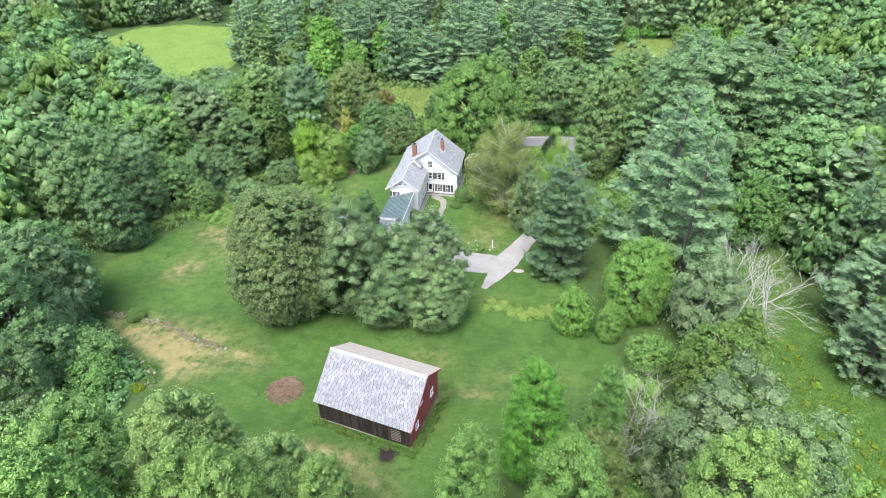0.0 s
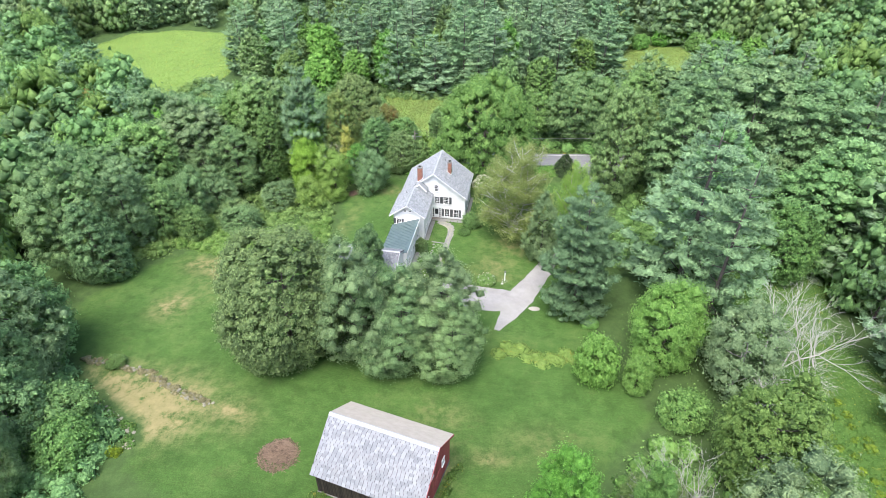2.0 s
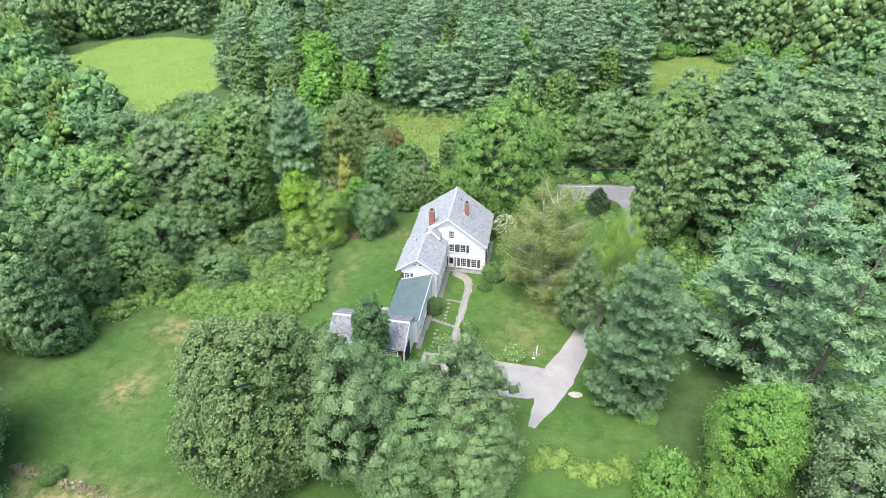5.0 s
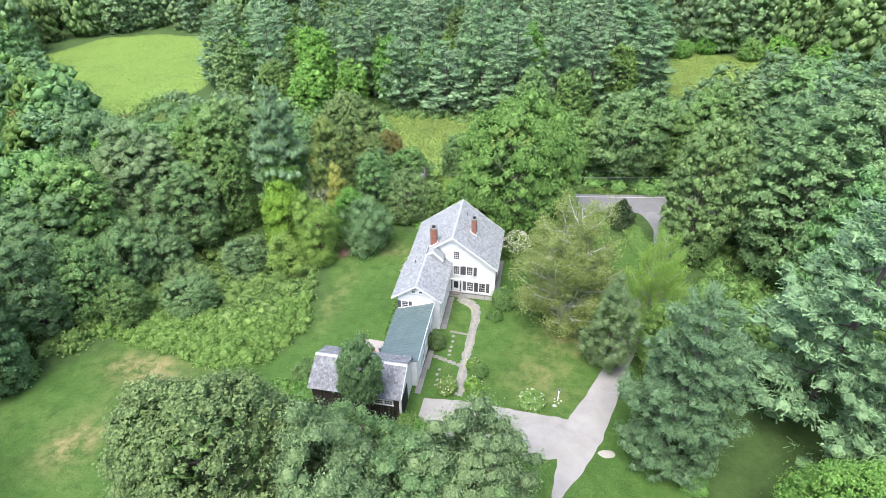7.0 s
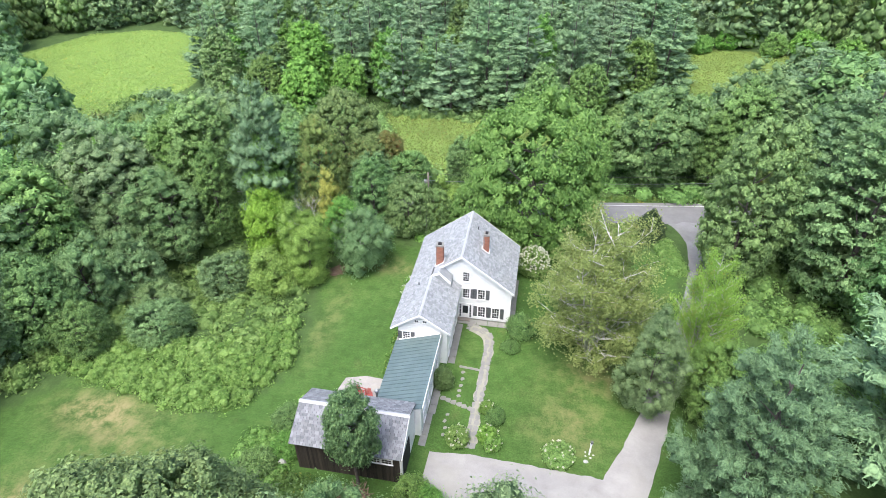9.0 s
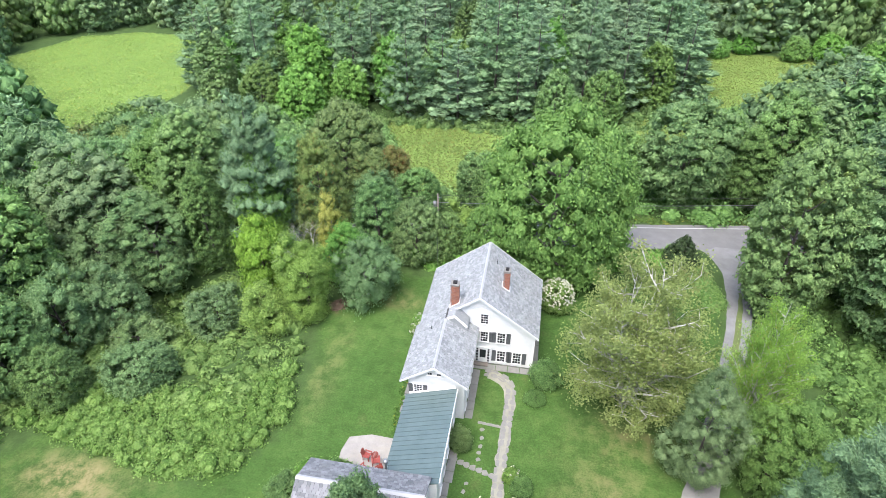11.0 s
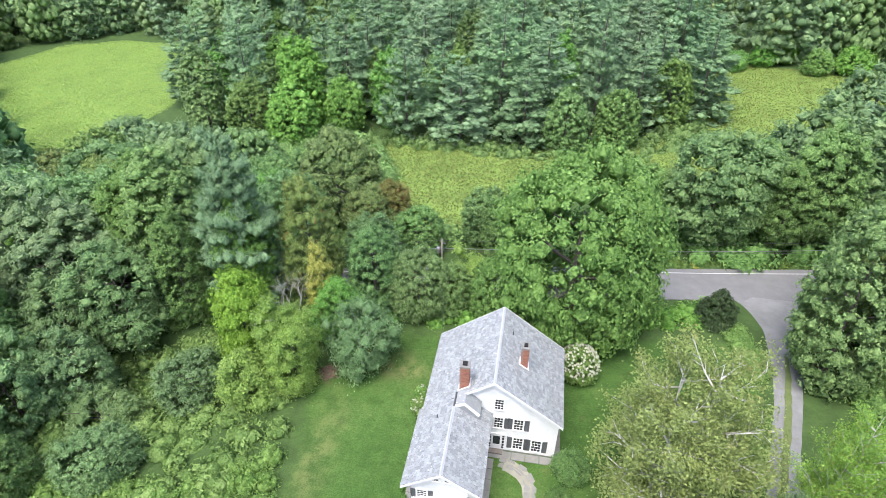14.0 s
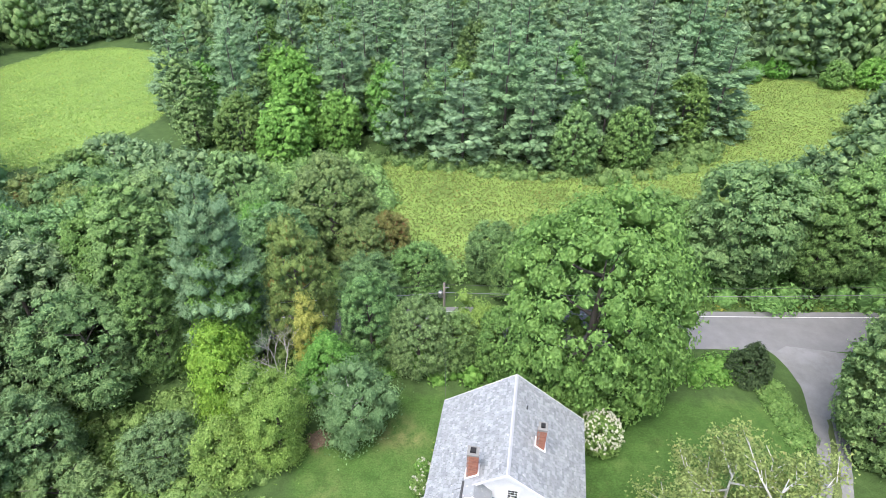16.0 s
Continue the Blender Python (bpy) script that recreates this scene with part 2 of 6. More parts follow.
def box(bm, x0, x1, y0, y1, z0, z1, m=None):
    c = [Vector((x, y, z)) for z in (z0, z1) for x, y in ((x0, y0), (x1, y0), (x1, y1), (x0, y1))]
    v = [bm.verts.new(m @ p if m else p) for p in c]
    for f in ((3, 2, 1, 0), (4, 5, 6, 7), (0, 1, 5, 4), (1, 2, 6, 5), (2, 3, 7, 6), (3, 0, 4, 7)):
        bm.faces.new([v[i] for i in f])
    return bm


def boxed(*args, m=None, bev=0.0):
    bm = box(bmesh.new(), *args, m=m)
    if bev:
        bmesh.ops.bevel(bm, geom=bm.edges[:], offset=bev, segments=1, affect="EDGES")
    return bm


def prism(points, shift, bm=None):
    """A solid from a flat outline and the way by which it is drawn out."""
    bm = bm or bmesh.new()
    a = [bm.verts.new(Vector(p)) for p in points]
    b = [bm.verts.new(Vector(p) + Vector(shift)) for p in points]
    bm.faces.new(a)
    bm.faces.new(b[::-1])
    for i in range(len(a)):
        j = (i + 1) % len(a)
        bm.faces.new((a[j], a[i], b[i], b[j]))
    bmesh.ops.recalc_face_normals(bm, faces=bm.faces[:])
    return bm


def tube(bm, pts, radii, seg=6):
    """A tapered limb along points."""
    rings = []
    for i, p in enumerate(pts):
        d = (Vector(pts[min(i + 1, len(pts) - 1)]) - Vector(pts[max(i - 1, 0)])).normalized()
        a = d.orthogonal().normalized()
        b = d.cross(a)
        rings.append([bm.verts.new(Vector(p) + (a * math.cos(k * 2 * math.pi / seg) + b * math.sin(k * 2 * math.pi / seg)) * radii[i]) for k in range(seg)])
    for r, s in zip(rings, rings[1:]):
        for k in range(seg):
            bm.faces.new((r[k], r[(k + 1) % seg], s[(k + 1) % seg], s[k]))
    bm.faces.new(rings[0][::-1])
    bm.faces.new(rings[-1])
    return bm


# ---- the lie of the land ----
GY = [-140, -75, -60, -47, -38, -29, -20, -10, 0, 10, 25, 57, 75, 130, 260]
GZ = [6.0, 5.2, 4.6, 3.4, 2.6, 1.9, 0.8, 0.25, 0.0, -0.1, -0.9, -5.0, -8.0, -10.0, -10.0]


def ground(x, y):
    """The height of the land: it falls from the barn to the house and on to the far fields and to the west."""
    x, y = np.asarray(x, float), np.asarray(y, float)
    z = np.interp(y, GY, GZ)
    z = z - 0.07 * (np.clip(-x, 10, 150) - 10)
    z = z - 4.5 * np.exp(-((x + 42) / 14) ** 2 - ((y - 5) / 8) ** 2)
    z = z + 0.085 * (np.clip(x, 12, 90) - 12) * np.clip((y - 30) / 30, 0, 1)
    return z


def gz(x, y):
    return float(ground(x, y))


def inside(poly, x, y):
    """Distance to an outline, positive inside it, for arrays of places."""
    x, y = np.asarray(x, float), np.asarray(y, float)
    d = np.full(x.shape, 1e9)
    odd = np.zeros(x.shape, bool)
    for (ax, ay), (bx, by) in zip(poly, poly[1:] + poly[:1]):
        dx, dy = bx - ax, by - ay
        u = np.clip(((x - ax) * dx + (y - ay) * dy) / (dx * dx + dy * dy), 0, 1)
        d = np.minimum(d, np.hypot(x - ax - u * dx, y - ay - u * dy))
        cross = (ay > y) != (by > y)
        odd ^= cross & (x < (bx - ax) * (y - ay) / ((by - ay) or 1e-9) + ax)
    return np.where(odd, d, -d)


# ---- foliage ----
def leaves_at(rng, pos, nrm, size, longer=1.0, along=None):
    """Small leaf clumps: one three-cornered leaf at each place, turned by chance about its normal."""
    n = len(pos)
    nrm = nrm / np.linalg.norm(nrm, axis=1, keepdims=True)
    ref = rng.normal(size=(n, 3)) if along is None else along
    u = np.cross(nrm, ref)
    u /= np.maximum(np.linalg.norm(u, axis=1, keepdims=True), 1e-6)
    v = np.cross(nrm, u)
    s = (size * rng.uniform(0.6, 1.35, n))[:, None]
    k = 0.25 * s * nrm
    w = u * s * (0.95 if longer < 1.2 else 0.6 if longer < 1.6 else 0.36)
    verts = np.stack([pos + v * s * longer * 1.1 - k, pos - v * s * longer * 0.7 + w, pos - v * s * longer * 0.7 - w], 1)
    return verts.reshape(-1, 3)


LUMP = {}


def lump(level):
    """A unit ball of few faces, for the leafy masses of a crown: 0 has 8, 1 has 20."""
    if level not in LUMP:
        bm = bmesh.new()
        if level:
            bmesh.ops.create_icosphere(bm, subdivisions=level, radius=1.0)
        else:
            v = [bm.verts.new(p) for p in ((1, 0, 0), (0, 1, 0), (-1, 0, 0), (0, -1, 0), (0, 0, 1), (0, 0, -1))]
            for k in range(4):
                bm.faces.new((v[k], v[(k + 1) % 4], v[4]))
                bm.faces.new((v[(k + 1) % 4], v[k], v[5]))
        bm.verts.ensure_lookup_table()
        bm.verts.index_update()
        LUMP[level] = (np.array([v.co[:] for v in bm.verts]), np.array([[v.index for v in f.verts] for f in bm.faces]))
        bm.free()
    return LUMP[level]


def balls(c, r, level):
    """Leafy masses at centres c with radii r, as vertices and faces."""
    iv, fi = lump(level)
    q = np.random.default_rng(len(c)).uniform(0.84, 1.16, (len(c), len(iv), 1))
    return (c[:, None] + iv[None] * r[:, None] * q).reshape(-1, 3), (fi[None] + (np.arange(len(c)) * len(iv))[:, None, None]).reshape(-1, 3)


def foliage_mesh(name, mats, quads, cores=None, index=None, core_index=None):
    """Joins single leaves and the leafy mass behind them, (vertices, faces), into one mesh."""
    nq = len(quads) // 3
    verts, loops, n = [quads], [np.arange(nq * 3)], nq
    if cores is not None and len(cores[0]):
        verts.append(cores[0])
        loops.append((cores[1] + nq * 3).ravel())
        n += len(cores[1])
    verts, lo = np.concatenate(verts), np.concatenate(loops).astype(np.int32)
    me = bpy.data.meshes.new(name)
    me.vertices.add(len(verts))
    me.vertices.foreach_set("co", verts.ravel())
    me.loops.add(len(lo))
    me.loops.foreach_set("vertex_index", lo)
    me.polygons.add(n)
    me.polygons.foreach_set("loop_start", np.arange(n, dtype=np.int32) * 3)
    me.polygons.foreach_set("loop_total", np.full(n, 3, np.int32))
    me.polygons.foreach_set("use_smooth", np.arange(n) >= nq)
    for m in mats:
        me.materials.append(m)
    if index is not None:
        me.polygons.foreach_set("material_index", np.concatenate([index] + ([core_index] if core_index is not None else [])).astype(np.int32))
    me.update(calc_edges=True)
    return me


def sphere_dirs(rng, n, low=-1.0):
    z = rng.uniform(low, 1, n)
    a = rng.uniform(0, 2 * math.pi, n)
    s = np.sqrt(1 - z * z)
    return np.stack([s * np.cos(a), s * np.sin(a), z], 1)


def crown(rng, h, r, base, leaves, leaf, size=0.17, flat=0.8, uneven=0.10, bough=0.10, boughs=26, loose=0.12, egg=2.3, longer=1.0, scatter=0.42, spare=0.0):
    """A crown of many leaf clumps on a dome with uneven boughs, and a leafy mass within it. spare: the share of clumps left out."""
    cz = base + (h - base) * 0.42
    ph = rng.uniform(0, 6.28, 4)
    bd = sphere_dirs(rng, boughs, -0.5)
    ba = rng.uniform(0.3, 1.0, boughs) * bough

    def hull(d):
        z, q = d[:, 2], np.hypot(d[:, 0], d[:, 1])
        a = np.arctan2(d[:, 1], d[:, 0])
        near = np.exp(-((1 - d @ bd.T) / 0.055)) * ba[None]
        w = 1 - bough * 0.5 + near.max(1) + uneven * (0.6 * np.sin(2 * a + 1.5 * z + ph[0]) + 0.5 * np.sin(3 * a - 2.2 * z + ph[1]) + 0.3 * np.sin(7 * z + ph[2]))
        k = ((q / r) ** egg + (np.abs(z) / np.where(z > 0, h - cz, cz - base)) ** egg) ** (-1 / egg)
        return d * (k * w)[:, None]

    n = int(5.0 / size ** 2 * (0.4 + 0.6 * (h - base) / (2 * r)))
    i = np.arange(n) + 0.5
    z = 1 - 1.8 * i / n
    a = i * 2.399963 + ph[3]
    q = np.sqrt(np.clip(1 - z * z, 0, 1))
    d = np.stack([q * np.cos(a), q * np.sin(a), z], 1) + rng.normal(scale=0.30 * size, size=(n, 3))
    d *= np.stack([np.full(n, r), np.full(n, r), np.where(z > 0, h - cz, cz - base)], 1)
    d /= np.linalg.norm(d, axis=1, keepdims=True)
    d = d[rng.uniform(size=n) >= spare]
    n = len(d)
    mid = np.array([0, 0, cz])
    cen = hull(d) * (1 - size * rng.uniform(0.4, 1.2, n))[:, None] + mid
    rad = r * size * rng.uniform(0.6, 1.5, n)
    out = d * np.array([1 / r, 1 / r, 1 / (h - cz)])
    out /= np.linalg.norm(out, axis=1, keepdims=True)
    k = rng.choice(n, leaves, p=rad ** 2 / (rad ** 2).sum())
    ld = sphere_dirs(rng, leaves, -0.35) + out[k] * 0.5 + np.array([0, 0, 0.2])
    ld /= np.linalg.norm(ld, axis=1, keepdims=True)
    far = rng.uniform(0.74, 1.28, leaves) + loose * rng.exponential(1.0, leaves) * (rng.uniform(size=leaves) < 0.35)
    pos = cen[k] + ld * (rad[k] * far)[:, None] * np.array([1, 1, flat])
    nr = ld * 0.9 + out[k] * 0.2 + np.array([0, 0, 0.3]) + rng.normal(scale=scatter, size=(leaves, 3))
    quads = leaves_at(rng, pos, nr, leaf, longer)
    body, fi = balls(cen, rad[:, None] * np.array([0.86, 0.86, 0.84 * flat]), 0)
    # bring the whole crown to its true height and spread
    wide = np.percentile(np.hypot(quads[:, 0], quads[:, 1]), 97)
    lo, hi, low = base * 0.7, np.percentile(quads[:, 2], 99.7), np.percentile(quads[:, 2], 1)
    f = np.array([r / wide, r / wide, (h - lo) / (hi - low)])
    shift = np.array([0, 0, lo - low * f[2]])
    return quads * f + shift, (body * f + shift, fi)


def trunk_bm(rng, h, base, r, thick, limbs=6, lean=0.03, limb=0.45):
    """A tapered trunk with limbs that reach into the crown."""
    bm = bmesh.new()
    top = Vector((rng.normal() * lean * h, rng.normal() * lean * h, h * 0.72))
    pts = [Vector((0, 0, -0.6)), Vector((0, 0, 0.0)), top * 0.25, top * 0.5 + Vector((0.1, -0.1, 0)), top * 0.8, top]
    tube(bm, pts, [thick * 1.5, thick * 1.15, thick * 0.9, thick * 0.7, thick * 0.35, thick * 0.1], 8)
    for k in range(limbs):
        a = k * 2.4 + rng.uniform(0, 0.8)
        z0 = base * 0.7 + (h * 0.62 - base * 0.7) * (k / max(1, limbs - 1))
        s = Vector((top.x * z0 / h, top.y * z0 / h, z0))
        L = r * rng.uniform(0.4, 0.55)
        e = s + Vector((math.cos(a) * L, math.sin(a) * L, L * rng.uniform(0.3, 0.6)))
        mid = (s + e) / 2 + Vector((0, 0, -0.08 * L))
        tube(bm, [s, mid, e], [thick * limb, thick * limb * 0.67, thick * 0.12], 5)
    return bm


def pine_needles(rng, h, r, base, whorls, per, leaf, tufts=7, arms=6, tuft=(0.30, 0.07), taper=0.72):
    """White pine: tiers of flat, upswept plumes of needle tufts, uneven in reach, with gaps between the tiers."""
    T, D, R = [], [], []
    for w in range(whorls):
        f = min(max((w + rng.uniform(-0.25, 0.25)) / whorls, 0), 0.985)
        L0 = r * (1 - f) ** taper * (0.70 + 0.30 * min(1, f / 0.25)) + 0.3
        nb = arms if f < 0.85 else 4
        turn = rng.uniform(0, 6.28)
        for k in range(nb):
            if rng.uniform() < 0.07:
                continue
            z = base + (h - base) * f + rng.normal() * 0.4 * (h - base) / whorls
            a = turn + k * 2 * math.pi / nb + rng.uniform(-0.3, 0.3)
            L = L0 * rng.uniform(0.6, 1.15)
            n = max(2, int(tufts * (0.25 + L / r)))
            u = 0.25 + 0.75 * np.sqrt((np.arange(n) + rng.uniform(0.2, 0.9, n)) / n)
            side = rng.uniform(-1, 1, n) * 0.34 * L * np.sin(np.clip(u, 0, 1) * 2.5)
            rise = (0.14 + 0.34 * f) * L * u ** 2 - rng.uniform(0.02, 0.16) * L * u - 0.12 * np.abs(side)
            ca, sa = math.cos(a), math.sin(a)
            T.append(np.stack([ca * u * L - sa * side, sa * u * L + ca * side, z + rise], 1))
            D.append(np.stack([ca - sa * side / max(L, 0.3) * 1.6, sa + ca * side / max(L, 0.3) * 1.6, np.full(n, 0.8 + 0.5 * f)], 1))
            R.append((tuft[0] + tuft[1] * L) * rng.uniform(0.65, 1.3, n))
    T.append(np.array([[0, 0, h * q] for q in (0.93, 0.96, 0.985)]))
    D.append(np.array([[0.1, 0, 1], [0, -0.1, 1], [0, 0.1, 1.0]]))
    R.append(np.full(3, 0.35))
    T, D, R = np.concatenate(T), np.concatenate(D), np.concatenate(R)
    D /= np.linalg.norm(D, axis=1, keepdims=True)
    k = np.repeat(np.arange(len(T)), per)
    ld = sphere_dirs(rng, len(k), -0.3) + D[k] * 0.5 + np.array([0, 0, 0.25])
    ld /= np.linalg.norm(ld, axis=1, keepdims=True)
    pos = T[k] + (ld * np.array([1, 1, 0.8]) + D[k] * 0.3) * (R[k] * rng.uniform(0.75, 1.15, len(k)))[:, None]
    along = D[k] + ld * 0.6 + rng.normal(scale=0.35, size=(len(k), 3))
    nr = ld * 0.7 + np.array([0, 0, 0.5]) + rng.normal(scale=0.4, size=(len(k), 3))
    return leaves_at(rng, pos, nr, leaf, 1.7, along), balls(T + D * R[:, None] * 0.2, R[:, None] * np.array([0.70, 0.70, 0.55]), 0)


def birch_frame(rng, h, r, thick):
    """A birch of several rising stems, fine pale branches and twigs; gives the wood and the places of its leaves."""
    bm, spots = bmesh.new(), []
    for s in range(4):
        a = s * 1.7 + rng.uniform(-0.3, 0.3)
        lean = r * (0.08, 0.34, 0.44, 0.40)[s]
        hh = h * (0.97, 0.84, 0.78, 0.72)[s]
        ex, ey = math.cos(a) * lean, math.sin(a) * lean
        stem = [Vector((ex * f ** 0.8 + rng.normal() * 0.12, ey * f ** 0.8 + rng.normal() * 0.12, -0.5 + (hh + 0.5) * f)) for f in (0, 0.1, 0.3, 0.5, 0.7, 0.87, 1)]
        stem[0] = Vector((ex * 0.05, ey * 0.05, -0.5))
        t0 = thick * (1.0 if s == 0 else 0.75)
        tube(bm, stem, [t0 * q for q in (1.2, 1, 0.8, 0.6, 0.4, 0.22, 0.08)], 7)
        n = 17
        for k in range(n):
            f = 0.14 + 0.8 * k / n
            i = min(int(f * 6), 5)
            p = stem[i].lerp(stem[i + 1], f * 6 - i)
            b = k * 2.4 + s + rng.uniform(-0.4, 0.4)
            L = r * 0.74 * (1 - f) ** 0.55 * rng.uniform(0.7, 1.1) + 0.4
            up = rng.uniform(0.35, 0.95)
            e = p + Vector((math.cos(b), math.sin(b), up)) * L
            m = p.lerp(e, 0.5) + Vector((0, 0, -0.10 * L))
            q = 0.15 * (1 - 0.6 * f)
            tube(bm, [p, m, e], [q, q * 0.65, q * 0.25], 5)
            for j in range(6):
                g = 0.3 + 0.7 * j / 5
                c = p.lerp(m, g * 2) if g < 0.5 else m.lerp(e, g * 2 - 1)
                w = b + rng.choice([-1, 1]) * rng.uniform(0.3, 1.1)
                l2 = L * rng.uniform(0.22, 0.42)
                t = c + Vector((math.cos(w), math.sin(w), rng.uniform(0.2, 0.9))) * l2
                tube(bm, [c, t], [q * 0.4, q * 0.15], 3)
                for v in (0.6, 0.9, 1.1, 1.25):
                    spots.append(tuple(c.lerp(t, v)))
    return bm, np.array(spots)


def birch_leaves(rng, spots, leaves, leaf):
    k = rng.integers(len(spots), size=leaves)
    off = rng.normal(scale=0.34, size=(leaves, 3))
    off[:, 2] -= rng.exponential(0.28, leaves)
    return leaves_at(rng, spots[k] + off, rng.normal(scale=0.6, size=(leaves, 3)) + np.array([0, 0, 0.7]), leaf)


# kind: crown material, radius as first built, crown's foot as a share of the height, leaf size, further shape, bark, trunk
KINDS = {
    "maple": (M_MAPLE, 6.5, 0.05, 1.0, dict(size=0.13, bough=0.16), M_BARK, 0.30),
    "lime": (M_LIME, 5.0, 0.05, 1.15, dict(size=0.165, loose=0.25, uneven=0.14, bough=0.2), M_BARK, 0.2),
    "ash": (M_ASH, 6.5, 0.10, 0.9, dict(size=0.14, flat=0.65, bough=0.34, boughs=16, loose=0.25, longer=1.3, uneven=0.2, egg=2.0, spare=0.15), M_BARK, 0.26),
    "chestnut": (M_CHEST, 11, 0.14, 0.95, dict(size=0.13, flat=0.42, bough=0.22, boughs=34), M_BARK, 0.45),
    "olive": (M_OLIVE, 5.2, 0.12, 0.9, dict(size=0.15, loose=0.4, spare=0.2, uneven=0.16), M_BARK, 0.22),
    "oak": (M_OAK, 6.0, 0.05, 1.0, dict(size=0.118, bough=0.2, boughs=30), M_BARK, 0.30),
    "elm": (M_ELM, 6.5, 0.05, 0.95, dict(size=0.145, flat=0.6, bough=0.2, loose=0.15), M_BARK, 0.30),
    "tallelm": (M_ASH, 6.5, 0.30, 0.95, dict(size=0.145, flat=0.6, bough=0.26, loose=0.2), M_BARK, 0.30),
    "tallmaple": (M_MAPLE, 6.0, 0.30, 1.0, dict(size=0.14, bough=0.24, flat=0.7), M_BARK, 0.30),
    "big": (M_BIG, 7.5, 0.05, 1.0, dict(size=0.125, bough=0.2, boughs=18), M_BARK, 0.32),
    "great": (M_GREAT, 7.6, 0.05, 1.0, dict(size=0.095, bough=0.14, boughs=30), M_BARK, 0.35),
    "grey": (M_GREY, 5.0, 0.07, 0.9, dict(size=0.2, loose=0.4, spare=0.25, uneven=0.18), M_DEAD, 0.2),
    "vine": (M_VINE, 3.6, 0.0, 1.3, dict(size=0.24, loose=0.3, uneven=0.2, bough=0.35, boughs=14, egg=3.0), M_BARK, 0.2),
    "yellow": (M_GOLDLEAF, 2.0, 0.12, 1.5, dict(size=0.26, loose=0.5, spare=0.3, uneven=0.2), M_DEAD, 0.12),
    "round": (M_ROUND, 2.8, 0.58, 1.4, dict(size=0.2, bough=0.15), M_BARK, 0.16),
    "red": (M_RED, 4.2, 0.13, 1.2, dict(size=0.2), M_BARK, 0.22),
    "cone": (M_CEDAR, 2.0, 0.0, 1.6, dict(size=0.2, loose=0.05), M_BARK, 0.1),
    "shrub": (M_LIME, 2.0, 0.0, 1.6, dict(size=0.22, loose=0.3, bough=0.2), M_BARK, 0.06),
    "darkshrub": (M_MAPLE, 3.0, 0.0, 1.5, dict(size=0.2, loose=0.3, bough=0.2), M_BARK, 0.08),
}
MADE = {}


def crown_of(kind, rng, lod, aspect):
    """The leaves of a crown: fine for the trees by the lawns (0), coarser for the middle (1) and far ones (2)."""
    if kind == "youngpine":
        h, r = 19.0, 6.2
        w, n, size, t, arms, tuft = ((17, 38, 0.11, 11, 8, (0.28, 0.08)), (14, 30, 0.15, 8, 8, (0.42, 0.13)), (10, 10, 0.34, 4, 7, (0.5, 0.15)))[lod]
        q, cores = pine_needles(rng, h, r, 0.8, w, n, size, t, arms, tuft, 0.48)
        return [M_PINE_NEAR if lod == 0 else M_PINE], q, cores, h, r, 1.5, M_BARK, 0.3
    if kind == "pine":
        h, r = (27.0, 8.0) if lod == 0 else (24.0, 6.0)
        w, n, size, t, arms, tuft = ((22, 42, 0.115, 11, 6, (0.30, 0.075)), (17, 20, 0.16, 7, 6, (0.36, 0.10)), (15, 9, 0.27, 5, 6, (0.45, 0.13)))[lod]
        q, cores = pine_needles(rng, h, r, 1.2, w, n, size, t, arms, tuft)
        return [M_PINE_NEAR if lod == 0 else M_PINE], q, cores, h, r, 2.0, M_BARK, 0.4
    mat, r, foot, leaf, more, bark, thick = KINDS[kind]
    h = r * aspect
    leaves, c = ((19000, 0.0185), (8000, 0.028), (2300, 0.048))[lod]
    if kind in ("shrub", "darkshrub", "cone", "round", "yellow"):
        leaves, c = 5500, 0.028
    if kind in ("great", "chestnut", "oak"):
        leaves, c = int(leaves * 1.3), c * 0.9
    q, cores = crown(rng, h, r, foot * h, int(leaves * (0.55 + 0.18 * aspect)), leaf * c * r, **more)
    if kind == "cone":
        for a in (q, cores[0]):
            a[:, :2] *= (1.15 - 0.65 * a[:, 2:] / h)
    return [mat], q, cores, h, r, foot * h, bark, thick


